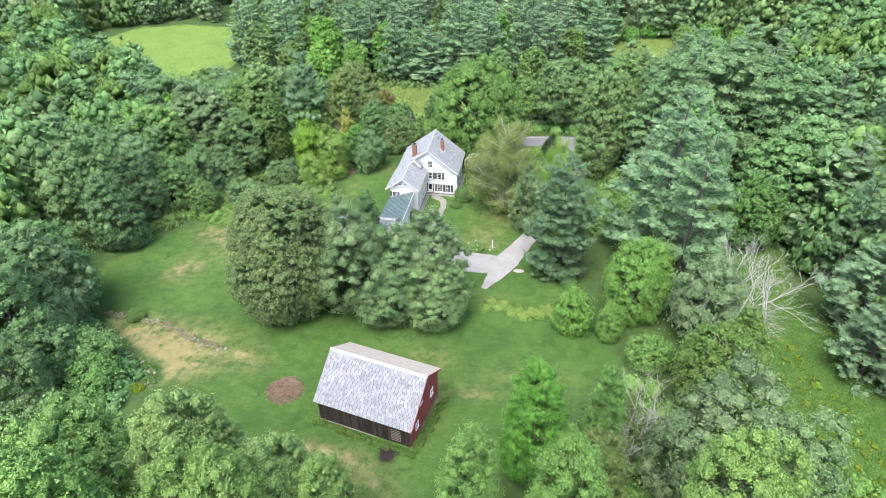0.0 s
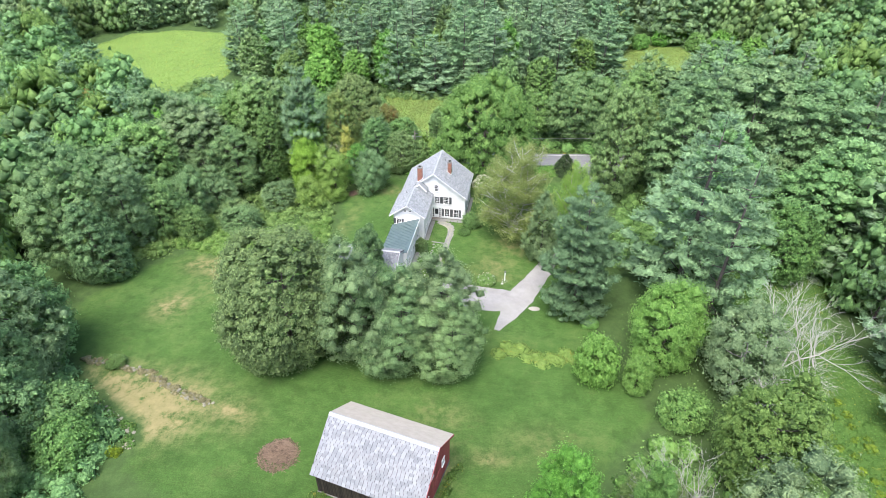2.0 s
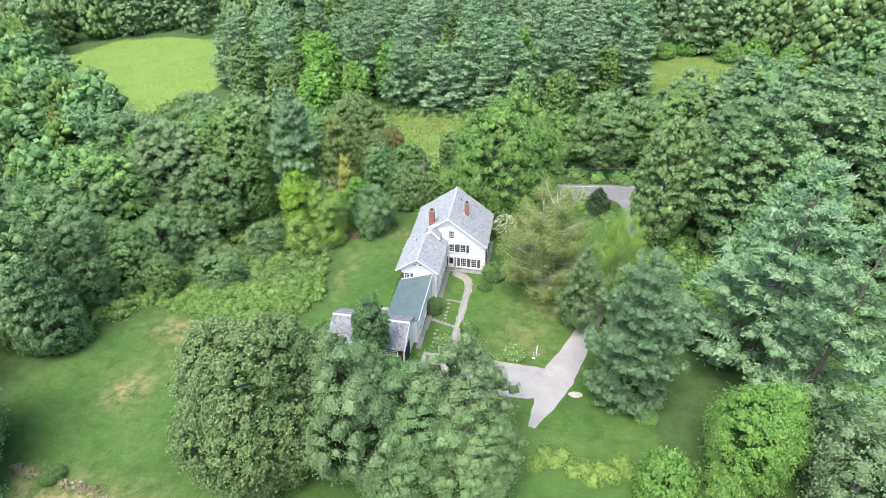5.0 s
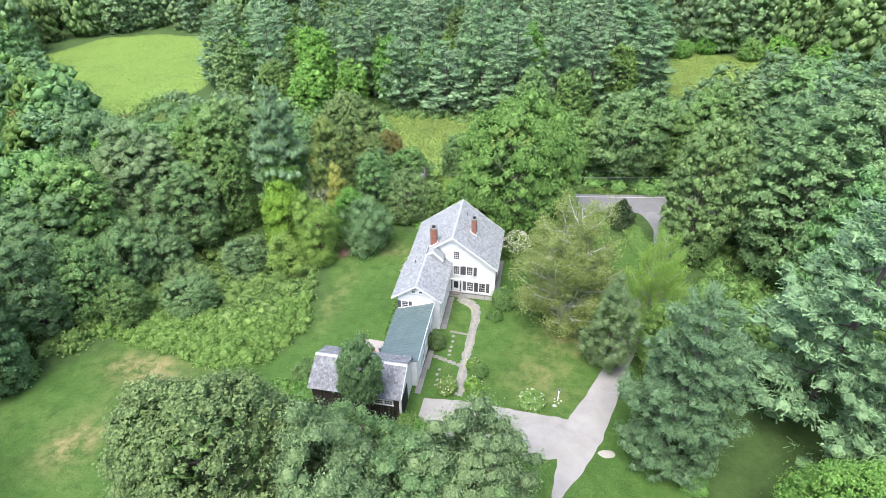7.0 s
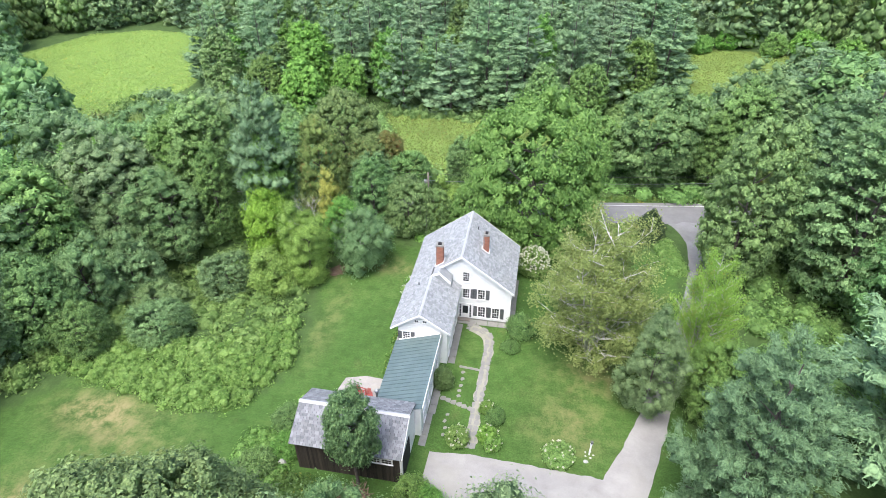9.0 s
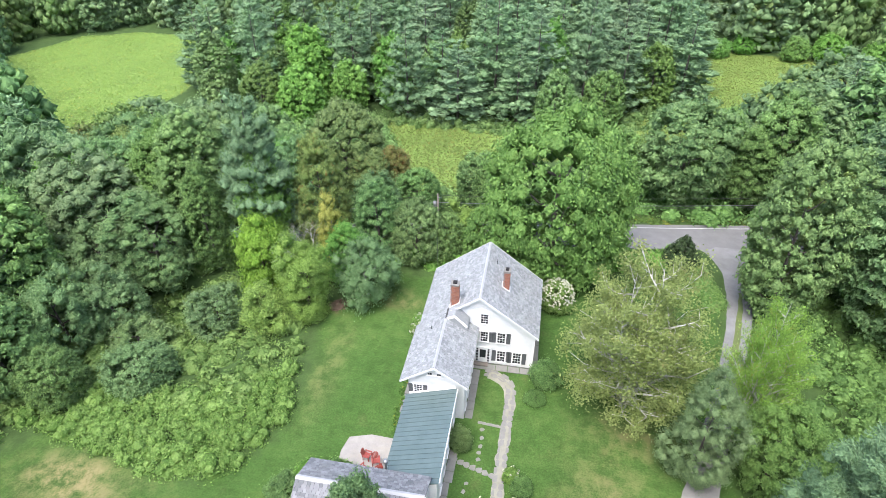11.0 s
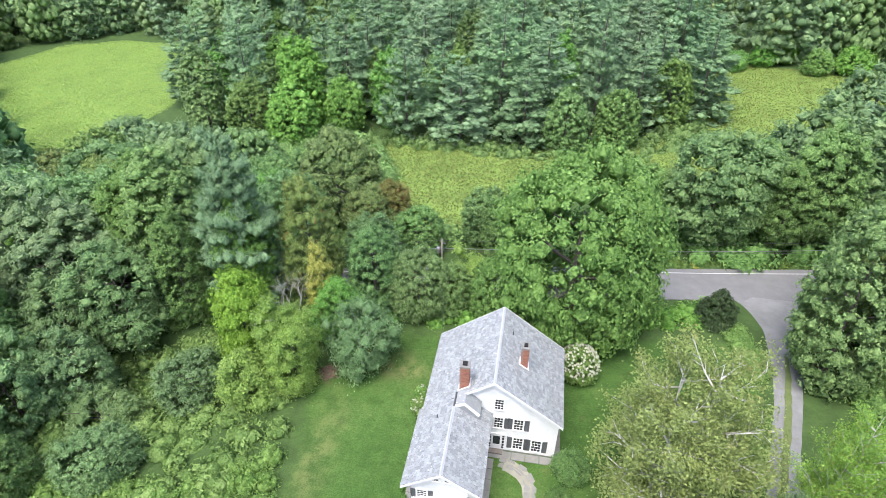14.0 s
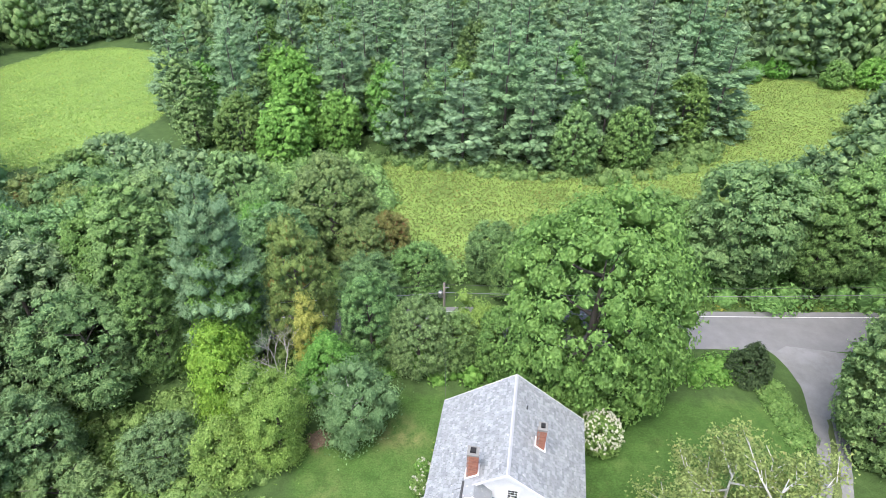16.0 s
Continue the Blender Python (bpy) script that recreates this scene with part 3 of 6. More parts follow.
def build_tree(kind, v, lod, aspect, label, category):
    rng = np.random.default_rng(sum(map(ord, kind)) * 10 + v + int(aspect * 100))
    name = {"pine": "pine_tree", "youngpine": "pine_tree", "shrub": "shrub", "darkshrub": "shrub", "cone": "shrub"}.get(kind, "tree")
    top = tagged(new(name), label, category)
    if kind in ("birch", "yellowbirch"):
        h, r = 16.0, 6.5
        bm, spots = birch_frame(rng, h, r, 0.2)
        me = foliage_mesh("crown", [M_BIRCH if kind == "birch" else M_YBIRCH], birch_leaves(rng, spots, 58000, 0.08))
        part("trunk", bm, M_BIRCHBARK, top, world=False, smooth=True)
        part_mesh("crown", me, None, top, world=False)
        return top, h, r
    mats, q, cores, h, r, base, bark, thick = crown_of(kind, rng, lod, aspect)
    me = foliage_mesh("crown", mats, q, cores)
    if kind in ("pine", "youngpine"):
        bm = bmesh.new()
        tube(bm, [(0, 0, -0.6), (0, 0, 0), (0.1, 0, h * 0.5), (0, 0.05, h * 0.98)], [0.4, 0.28, 0.16, 0.03], 7)
        for k in range(8 if lod == 2 else 26):
            z = 2.0 + k * (h - 4.5) / (8 if lod == 2 else 26)
            L = r * (1 - z / h) ** 0.8 * 0.7
            a = k * 2.4
            tube(bm, [(0, 0, z), (math.cos(a) * L, math.sin(a) * L, z + L * 0.05)], [0.07, 0.02], 4)
    else:
        bm = trunk_bm(rng, h, base, r, thick, 4 if lod == 2 else 8)
    part("trunk", bm, bark, top, world=False, smooth=True)
    part_mesh("crown", me, None, top, world=False)
    return top, h, r


def tree(kind, x, y, h, r, label, category="tree", group="", variants=2):
    """Plants a tree of a kind, of that height and crown radius."""
    v = int(abs(x * 7.7 + y * 3.1)) % variants
    turn = (x * 57.3 + y * 31.7) % 360
    lod = 2 if y > 42 or x < -66 or x > 80 else 0 if -22 < x < 40 and -78 < y < 6 or 4 < x < 9 and 18 < y < 21 or kind in ("shrub", "darkshrub", "cone") else 1
    aspect = 1.4 ** round(math.log(h / r) / math.log(1.4))
    key = (kind, v, lod, aspect) if kind in KINDS else (kind, v, lod)
    if key not in MADE:
        ob, h0, r0 = build_tree(kind, v, lod, aspect, label, category)
        MADE[key] = (ob, h0, r0)
        ob.matrix_basis = pose(x, y, gz(x, y), 0, 0, turn) @ Matrix.Diagonal((r / r0, r / r0, h / h0, 1))
    else:
        first, h0, r0 = MADE[key]
        s = first.scale
        ob = copy_thing(first, pose(x, y, gz(x, y), 0, 0, turn) @ Matrix.Diagonal((r / r0 / s[0], r / r0 / s[1], h / h0 / s[2], 1)))
    tagged(ob, label, category, group)
    return ob


def mounds(name, spots, leaf, material, label, category="undergrowth", per=70):
    """Low growth as one mesh: heaps of leaves at (x, y, radius, height)."""
    rng = np.random.default_rng(len(name) + len(spots))
    quads, cc, cr = [], [], []
    for x, y, r, h in spots:
        n = int(1.45 * per * max(1.0, r * r * 0.5) * rng.uniform(0.8, 1.2))
        d = sphere_dirs(rng, n, 0.0)
        z = gz(x, y)
        pos = np.array([x, y, z]) + d * np.array([r, r, h]) * rng.uniform(0.75, 1.2, (n, 1))
        quads.append(leaves_at(rng, pos, d + rng.normal(scale=0.5, size=(n, 3)) + np.array([0, 0, 0.5]), leaf * 0.88))
        m = 7
        e = sphere_dirs(rng, m, 0.1) * np.array([r, r, h]) * 0.62
        cc.append(np.concatenate([[(x, y, z - 0.2)], e + np.array([x, y, z])]))
        cr.append(np.concatenate([[(r * 0.75, r * 0.75, h * 0.75)], np.tile((r * 0.36, r * 0.36, h * 0.36), (m, 1)) * rng.uniform(0.8, 1.25, (m, 1))]))
    return tagged(new(name, foliage_mesh(name, [material], np.concatenate(quads), balls(np.concatenate(cc), np.concatenate(cr), 1))), label, category, kind="stuff")


# ---- ground ----
LAWN = [(-49, -30), (-45, -20), (-38, -12), (-30, -14.5), (-22, -16.5), (-17.5, -12), (-17, -4), (-19.5, 6), (-11, 14), (-4, 14), (8, 15),
        (16, 18), (24, 18.5), (26.5, 12), (25, 0), (24, -10), (26, -18), (29, -30), (34, -40), (29, -47), (22, -58), (14, -68), (0, -66), (-14, -61), (-23, -57), (-24, -51), (-34, -46), (-43, -41)]
FIELDS = [[(-170, 120), (-102, 61), (-92, 72), (-88, 92), (-90, 110), (-112, 147), (-142, 154), (-160, 148)],
          [(-30, 72), (-17, 33), (-9, 34), (0, 50), (24, 62), (42, 60), (80, 78), (90, 110), (62, 122), (45, 130), (42, 118), (37, 98), (30, 84), (19, 77), (-5, 73), (-27, 75)]]
MEADOW = [(46, -10), (54, -3), (58, 6), (72, 6), (64, -8), (60, -18), (66, -40), (62, -75), (45, -75), (50, -45), (46, -25)]


def graded(lo, hi, fine_lo, fine_hi, step):
    far = 6.0
    a = list(np.arange(fine_lo, fine_hi + 0.01, step))
    b = list(np.arange(fine_hi + far, hi, far))
    c = list(np.arange(fine_lo - far, lo, -far))[::-1]
    return np.array([-3000, -1200, -600, lo] + c + a + b + [hi, 600, 1200, 3000])


def build_ground():
    xs, ys = graded(-260, 200, -56, 60, 1.0), graded(-160, 320, -80, 46, 1.0)
    X, Y = np.meshgrid(xs, ys)
    Z = ground(X, Y)
    rip = np.array([noise.noise(Vector((x * 0.13, y * 0.13, 0))) for x, y in zip(X.ravel(), Y.ravel())]).reshape(X.shape)
    Z = Z + 0.12 * rip * (np.abs(X) > 9) * (X < 12) * (Y < 10)
    nx, ny = len(xs), len(ys)
    k = np.arange(nx * ny).reshape(ny, nx)
    faces = np.stack([k[:-1, :-1], k[:-1, 1:], k[1:, 1:], k[1:, :-1]], -1).reshape(-1, 4)
    me = mesh_from("ground", np.stack([X, Y, Z], -1).reshape(-1, 3), faces.tolist(), [M_GROUND], True)
    dry = sum(a * np.exp(-(((X - x) / s) ** 2 + ((Y - y) / q) ** 2)) for x, y, s, q, a in
              ((-33.5, -29.5, 2.4, 2.8, 1.3), (-33.5, -18, 4.2, 2.2, 1.3), (-28, -22, 5, 4, 0.6), (-29.5, -47.5, 9.5, 4.2, 2.6), (-12.5, -49, 1.8, 1.6, 0.7), (-22, -50, 4, 3, 0.6),
               (3, -61, 4, 1.2, 0.8), (9, -44, 3, 2.0, 0.5), (21, -46, 5, 2.5, 0.35), (7, 11.5, 1.4, 0.8, 1.0), (-9, 8, 2, 1, 0.6), (40, -34, 5, 3.5, 0.9), (12, -13, 3.5, 3.5, 0.6), (15, -6, 4, 3, 0.6), (-15, -47.5, 2.0, 1.3, 0.9), (-1, -60.2, 4.5, 1.1, 1.0), (5, -63.5, 4, 1.2, 0.9), (15, -49, 2.2, 0.9, 0.9), (10.5, -52, 1.0, 4.0, 0.9), (-12, 9, 3, 1.5, 0.6), (-15, -3, 1.5, 6, 0.4)))
    for name, val in (("lawn", inside(LAWN, X, Y)), ("field", np.maximum(inside(FIELDS[0], X, Y), inside(FIELDS[1], X, Y))), ("meadow", inside(MEADOW, X, Y)), ("dry", dry)):
        at = me.attributes.new(name, "FLOAT", "POINT")
        at.data.foreach_set("value", val.ravel().astype(np.float32))
    return tagged(new("ground", me), "rolling ground of mown lawn, rough meadow and leaf litter", "ground", kind="structure")


def ground_material():
    m, t, n, l, b = nodes_of("ground_cover")

    def attr(name):
        a = n.new("ShaderNodeAttribute")
        a.attribute_name = name
        return a.outputs["Fac"]
    edge = maths(t, "MULTIPLY_ADD", noise_node(t, 0.6, 4.0), 3.0, -1.5)
    def zone(name, soft):
        return maths(t, "DIVIDE", maths(t, "ADD", attr(name), edge), soft, clamp=True)
    broad, mid, fine = noise_node(t, 0.09, 4.0), noise_node(t, 0.6, 5.0, 0.7), noise_node(t, 7.0, 4.0, 0.7)
    litter = ramp(t, maths(t, "ADD", maths(t, "MULTIPLY", mid, 0.6), maths(t, "MULTIPLY", fine, 0.4)), (0.3, (0.035, 0.06, 0.018)), (0.55, (0.065, 0.115, 0.032)), (0.8, (0.13, 0.15, 0.06)))
    lawn = ramp(t, maths(t, "ADD", maths(t, "MULTIPLY", broad, 0.55), maths(t, "MULTIPLY", mid, 0.45)), (0.33, (0.041, 0.089, 0.018)), (0.52, (0.064, 0.131, 0.027)), (0.70, (0.108, 0.168, 0.045)))
    streak = noise_node(t, 1.6, 3.0, 0.6, stretch=(0.25, 1.6, 1))
    lawn = mixc(t, maths(t, "MULTIPLY", ramp(t, streak, (0.45, (0, 0, 0)), (0.7, (1, 1, 1))), 0.12), lawn, (0.15, 0.21, 0.055))
    clover = noise_node(t, 2.6, 6.0, 0.75)
    lawn = mixc(t, ramp(t, clover, (0.56, (0, 0, 0)), (0.70, (0.6, 0.6, 0.6))), lawn, (0.055, 0.125, 0.022))
    worn = noise_node(t, 0.28, 6.0, 0.72)
    lawn = mixc(t, ramp(t, worn, (0.58, (0, 0, 0)), (0.76, (0.4, 0.4, 0.4))), lawn, (0.15, 0.145, 0.058))
    lawn = mixc(t, ramp(t, noise_node(t, 0.45, 5.0, 0.7), (0.52, (0, 0, 0)), (0.66, (0.6, 0.6, 0.6))), lawn, (0.038, 0.085, 0.016))
    lawn = mixc(t, 0.75, lawn, ramp(t, fine, (0.3, (0.25, 0.25, 0.25)), (0.75, (0.75, 0.75, 0.75))), "SOFT_LIGHT")
    tan = ramp(t, mid, (0.3, (0.17, 0.165, 0.065)), (0.7, (0.31, 0.26, 0.125)))
    spots = maths(t, "MULTIPLY", attr("dry"), ramp(t, maths(t, "ADD", maths(t, "MULTIPLY", mid, 0.75), maths(t, "MULTIPLY", fine, 0.25)), (0.40, (0.05, 0.05, 0.05)), (0.58, (1, 1, 1))), clamp=True)
    lawn = mixc(t, maths(t, "MULTIPLY", spots, 0.9), lawn, tan)
    field = ramp(t, maths(t, "ADD", maths(t, "MULTIPLY", mid, 0.5), maths(t, "MULTIPLY", fine, 0.5)), (0.30, (0.14, 0.23, 0.045)), (0.5, (0.22, 0.33, 0.075)), (0.72, (0.33, 0.41, 0.11)))
    field = mixc(t, ramp(t, noise_node(t, 0.11, 5.0, 0.7), (0.48, (0, 0, 0)), (0.62, (0.7, 0.7, 0.7))), field, (0.13, 0.20, 0.045))
    mead = ramp(t, maths(t, "ADD", maths(t, "MULTIPLY", mid, 0.6), maths(t, "MULTIPLY", fine, 0.4)), (0.3, (0.055, 0.115, 0.022)), (0.55, (0.09, 0.175, 0.035)), (0.70, (0.20, 0.24, 0.045)))
    col = mixc(t, zone("lawn", 1.5), litter, lawn)
    col = mixc(t, zone("field", 2.5), col, field)
    col = mixc(t, zone("meadow", 2.0), col, mead)
    l.new(col, b.inputs["Base Color"])
    b.inputs["Roughness"].default_value = 0.9
    b.inputs["Specular IOR Level"].default_value = 0.2
    bump(t, maths(t, "ADD", fine, maths(t, "MULTIPLY", mid, 2.0)), b, 0.5, 0.12)
    return m


M_GROUND = ground_material()
build_ground()


def ribbon(name, line, material, lift, label, category, cuts=6, ragged=0.25, step=0.6, kind="structure", parent=None):
    """A strip of surface laid on the land along a line of (x, y, half width), with worn edges."""
    p = np.array(line, float)
    s = np.concatenate([[0], np.cumsum(np.hypot(*np.diff(p[:, :2], axis=0).T))])
    q = np.arange(0, s[-1] + step / 2, step)
    w = np.exp(-((q[:, None] - q[None]) / 1.4) ** 2)
    w /= w.sum(1, keepdims=True)
    c = np.stack([w @ np.interp(q, s, p[:, k]) for k in range(3)], 1)
    d = np.gradient(c[:, :2], axis=0)
    d /= np.linalg.norm(d, axis=1, keepdims=True)
    side = np.stack([-d[:, 1], d[:, 0]], 1)
    verts, faces = [], []
    for i in range(len(q)):
        for k in range(cuts + 1):
            f = k / cuts * 2 - 1
            e = c[i, 2] + (ragged * noise.noise(Vector((c[i, 0] * 0.9, c[i, 1] * 0.9, 3.0 * (f > 0)))) if abs(f) == 1 else 0)
            x, y = c[i, :2] + side[i] * e * f
            verts.append((x, y, gz(x, y) + lift + 0.05 * (1 - f * f)))
        if i:
            a = (i - 1) * (cuts + 1)
            faces += [(a + k, a + k + 1, a + cuts + 2 + k, a + cuts + 1 + k) for k in range(cuts)]
    faces = [f[::-1] for f in faces]
    return tagged(new(name, mesh_from(name, verts, faces, [material], True)), label, category, kind=kind)


ROAD = [(x, 16.9 + 0.17 * (x + 47), 3.4) for x in range(-110, 101, 10)]
M_STRIP = surface("strip_grass", (0.07, 0.12, 0.03), (0.17, 0.19, 0.07), 1.2, 0.95, 9, 0.6, 0.03)
ribbon("road", ROAD, M_ASPHALT, 0.06, "grey asphalt country road between the trees", "road", 6, 0.1, 1.0)
DRIVE = [(29.9, 27.6, 5.0), (29.9, 24.8, 3.0), (29.7, 21.0, 1.75), (28.9, 16.0, 1.5), (27.5, 10.5, 1.25), (25.7, 4.8, 1.2), (23.9, -1.0, 1.25), (22.3, -4.8, 1.3), (21.1, -7.6, 1.25), (19.9, -11.4, 1.35), (18.0, -16.0, 1.65), (16.6, -19.6, 2.0), (15.5, -23.0, 1.5), (14.6, -25.8, 0.8), (13.8, -28.4, 0.2)]
ribbon("drive", DRIVE[:9], M_DRIVE, 0.035, "grey gravel drive curving from the road to the yard", "drive", 6, 0.09)
ribbon("yard_drive", DRIVE[7:], M_GRAVEL, 0.06, "pale gravel end of the drive at the yard", "drive", 6, 0.22)
YARD = [(17.0, -19.6, 1.7), (14.6, -20.6, 2.6), (11.5, -20.9, 2.9), (8.0, -20.6, 2.9), (3.5, -20.4, 2.7), (-0.6, -20.3, 2.2)]
ribbon("yard", YARD, M_GRAVEL, 0.076, "pale gravel yard before the carriage shed", "drive", 6, 0.22)
ribbon("grass_strip", [(29.2, 17.5, 0.16), (28.3, 13.5, 0.30), (26.7, 7.9, 0.34), (24.9, 2.2, 0.32), (23.0, -3.2, 0.25)], M_STRIP, 0.11, "worn grass strip between the wheel tracks", "grass", 2, 0.15, 0.4)
ribbon("road_line", [(x, y + 2.45, 0.06) for x, y, w in ROAD], M_PAINT, 0.098, "white painted edge line on the road", "road marking", 1, 0.0, 1.0)
MAIN = dict(w=5.4, n=8.55, s=0.4, eave=4.98, ridge=9.05)


def slates(name, o, u, v, material, parent, wide=0.30, tall=0.24, seed=1, label="", gap=0.014, vary=0.25):
    """Courses of slates on a slope: o the low corner, u along the eaves, v up the slope. All the slates are one mesh."""
    rng = np.random.default_rng(seed)
    o, u, v = (np.array(a, float) for a in (o, u, v))
    lu, lv = np.linalg.norm(u), np.linalg.norm(v)
    u, v = u / lu, v / lv
    n = np.cross(u, v)
    if n[2] < 0:
        n = -n
    verts, faces = [], []
    for j in range(int(lv / tall)):
        x = -rng.uniform(0, wide)
        while x < lu - 0.02:
            w = wide * rng.uniform(1 - vary, 1 + vary)
            a, b = max(x, 0), min(x + w - gap, lu)
            x += w
            if b - a < 0.04:
                continue
            lo = j * tall + rng.normal() * 0.006
            hi = min(lo + tall * 1.15, lv)
            t = 0.012 + gap + rng.uniform(0, 0.012)
            p = [o + u * a + v * lo + n * t, o + u * b + v * lo + n * t, o + u * b + v * hi + n * 0.012, o + u * a + v * hi + n * 0.012, o + u * a + v * lo + n * 0.004, o + u * b + v * lo + n * 0.004]
            k = len(verts)
            verts += p
            faces += [(k, k + 1, k + 2, k + 3), (k + 4, k + 5, k + 1, k)]
    ob = part_mesh(name, mesh_from(name, verts, faces, [material]), None, parent, label)
    return tagged(ob, kind="stuff")


def facing(x, y, z, way):
    """Local frame of a wall fitting: x along the wall, z up, -y out of it."""
    return pose(x, y, z, 0, 0, {"S": 0, "E": 90, "W": -90, "N": 180}[way] if isinstance(way, str) else way)


def window(parent, x, y, z, way, w, h, shutters=(True, True), cols=3, rows=2, shut=None, sash=2):
    """A sash window whose frame stands proud of the wall, with glazing bars, panes, sill and louvred shutters."""
    m = facing(x, y, z, way)
    bm = bmesh.new()
    f = 0.09
    for a in ((-w / 2 - f, -w / 2, -h / 2, h / 2), (w / 2, w / 2 + f, -h / 2, h / 2)):
        box(bm, a[0], a[1], -0.06, 0.02, a[2], a[3], m)
    box(bm, -w / 2 - f - 0.03, w / 2 + f + 0.03, -0.09, 0.02, h / 2, h / 2 + 0.11, m)
    fr = part("window", bm, M_TRIM, parent)
    part("sill", boxed(-w / 2 - f - 0.04, w / 2 + f + 0.04, -0.12, 0.02, -h / 2 - 0.07, -h / 2, m=m), M_TRIM, fr)
    hs = h / sash
    for k in range(sash):
        z0 = -h / 2 + k * hs
        part("pane", boxed(-w / 2, w / 2, -0.022 - 0.012 * k, -0.012 - 0.012 * k, z0, z0 + hs, m=m), M_GLASS, fr)
        bm = bmesh.new()
        yb = (-0.045 - 0.006 * k, -0.0235 - 0.012 * k)
        for c in range(cols + 1):
            xx = -w / 2 + w * c / cols
            hw = 0.013 if 0 < c < cols else 0.03
            box(bm, max(xx - hw, -w / 2 - 0.01), min(xx + hw, w / 2 + 0.01), *yb, z0, z0 + hs, m)
        for r in range(rows + 1):
            zz = z0 + hs * r / rows
            hw = 0.012 if 0 < r < rows else 0.028
            box(bm, -w / 2, w / 2, yb[0] - 0.004, yb[1], max(zz - hw, z0), min(zz + hw, z0 + hs), m)
        part("sash", bm, M_TRIM, fr)
    sw = w * 0.52
    for on, x0 in zip(shutters, (-w / 2 - f - 0.02 - sw, w / 2 + f + 0.02)):
        if on:
            bm = box(bmesh.new(), x0, x0 + 0.06, -0.06, -0.01, -h / 2, h / 2, m)
            box(bm, x0 + sw - 0.06, x0 + sw, -0.06, -0.01, -h / 2, h / 2, m)
            for zz in (-h / 2, -0.04, h / 2 - 0.08):
                box(bm, x0 + 0.06, x0 + sw - 0.06, -0.058, -0.01, zz, zz + 0.08, m)
            for k in range(18):
                zz = -h / 2 + 0.08 + k * (h - 0.16) / 18
                box(bm, x0 + 0.06, x0 + sw - 0.06, -0.05, -0.02, zz, zz + (h - 0.16) / 18 * 0.7, m)
            part("shutter", bm, M_SHUT, fr, "dark grey louvred shutter")
    return fr


def gable_wall(bm_pts, shift, material, parent, label=""):
    return part("wall", prism(bm_pts, shift), material, parent, label)


def roof_slab(parent, a, b, c, d, thick, material, label=""):
    """A roof slope as a slab under four corners a, b (eaves) and c, d (ridge)."""
    n = (Vector(b) - Vector(a)).cross(Vector(d) - Vector(a)).normalized()
    if n.z < 0:
        n = -n
    return part("roof", prism([a, b, c, d], -n * thick), material, parent, label)


def chimney(parent, x, y, top, foot, w, d):
    bm = bmesh.new()
    rng = random.Random(int(x * 10))
    rows = int((top - foot - 0.25) / 0.075)
    box(bm, x - w / 2 + 0.008, x + w / 2 - 0.008, y - d / 2 + 0.008, y + d / 2 - 0.008, foot, top - 0.2)
    ch = part("chimney", bm, M_STONE, parent, "red brick chimney")
    bm = bmesh.new()
    for r in range(rows):
        z = foot + r * 0.075
        for side in range(4):
            L = w if side % 2 == 0 else d
            nb = max(2, int(L / 0.21))
            for k in range(nb):
                a = -L / 2 + (k + (0.5 if r % 2 else 0)) * L / nb
                e = min(a + L / nb - 0.012, L / 2)
                o = (d if side % 2 == 0 else w) / 2
                m = pose(x, y, z, 0, 0, side * 90)
                p = 0.003 * rng.random()
                box(bm, a, e, -o - p, -o + 0.02, 0, 0.063, m)
    tagged(part("brickwork", bm, M_BRICK, ch), kind="stuff")
    cap = box(bmesh.new(), x - w / 2 - 0.025, x + w / 2 + 0.025, y - d / 2 - 0.025, y + d / 2 + 0.025, top - 0.2, top - 0.08)
    part("cap", cap, M_STONE, ch, "grey mortar cap")
    part("flue", boxed(x - w / 4, x + w / 4, y - d / 4, y + d / 4, top - 0.08, top + 0.08), M_DARK, ch)
    k = 0.757 * (1 if x < 0 else -1)
    zc = 9.09 - 0.757 * abs(x)
    fl = prism([(x - w / 2 - 0.12, y - d / 2 - 0.12, zc + k * (-w / 2 - 0.12) + 0.05), (x + w / 2 + 0.12, y - d / 2 - 0.12, zc + k * (w / 2 + 0.12) + 0.05),
                (x + w / 2 + 0.12, y + d / 2 + 0.12, zc + k * (w / 2 + 0.12) + 0.05), (x - w / 2 - 0.12, y + d / 2 + 0.12, zc + k * (-w / 2 - 0.12) + 0.05)], (0, 0, -0.04))
    part("flashing", fl, M_TRIM, ch, "pale lead flashing")


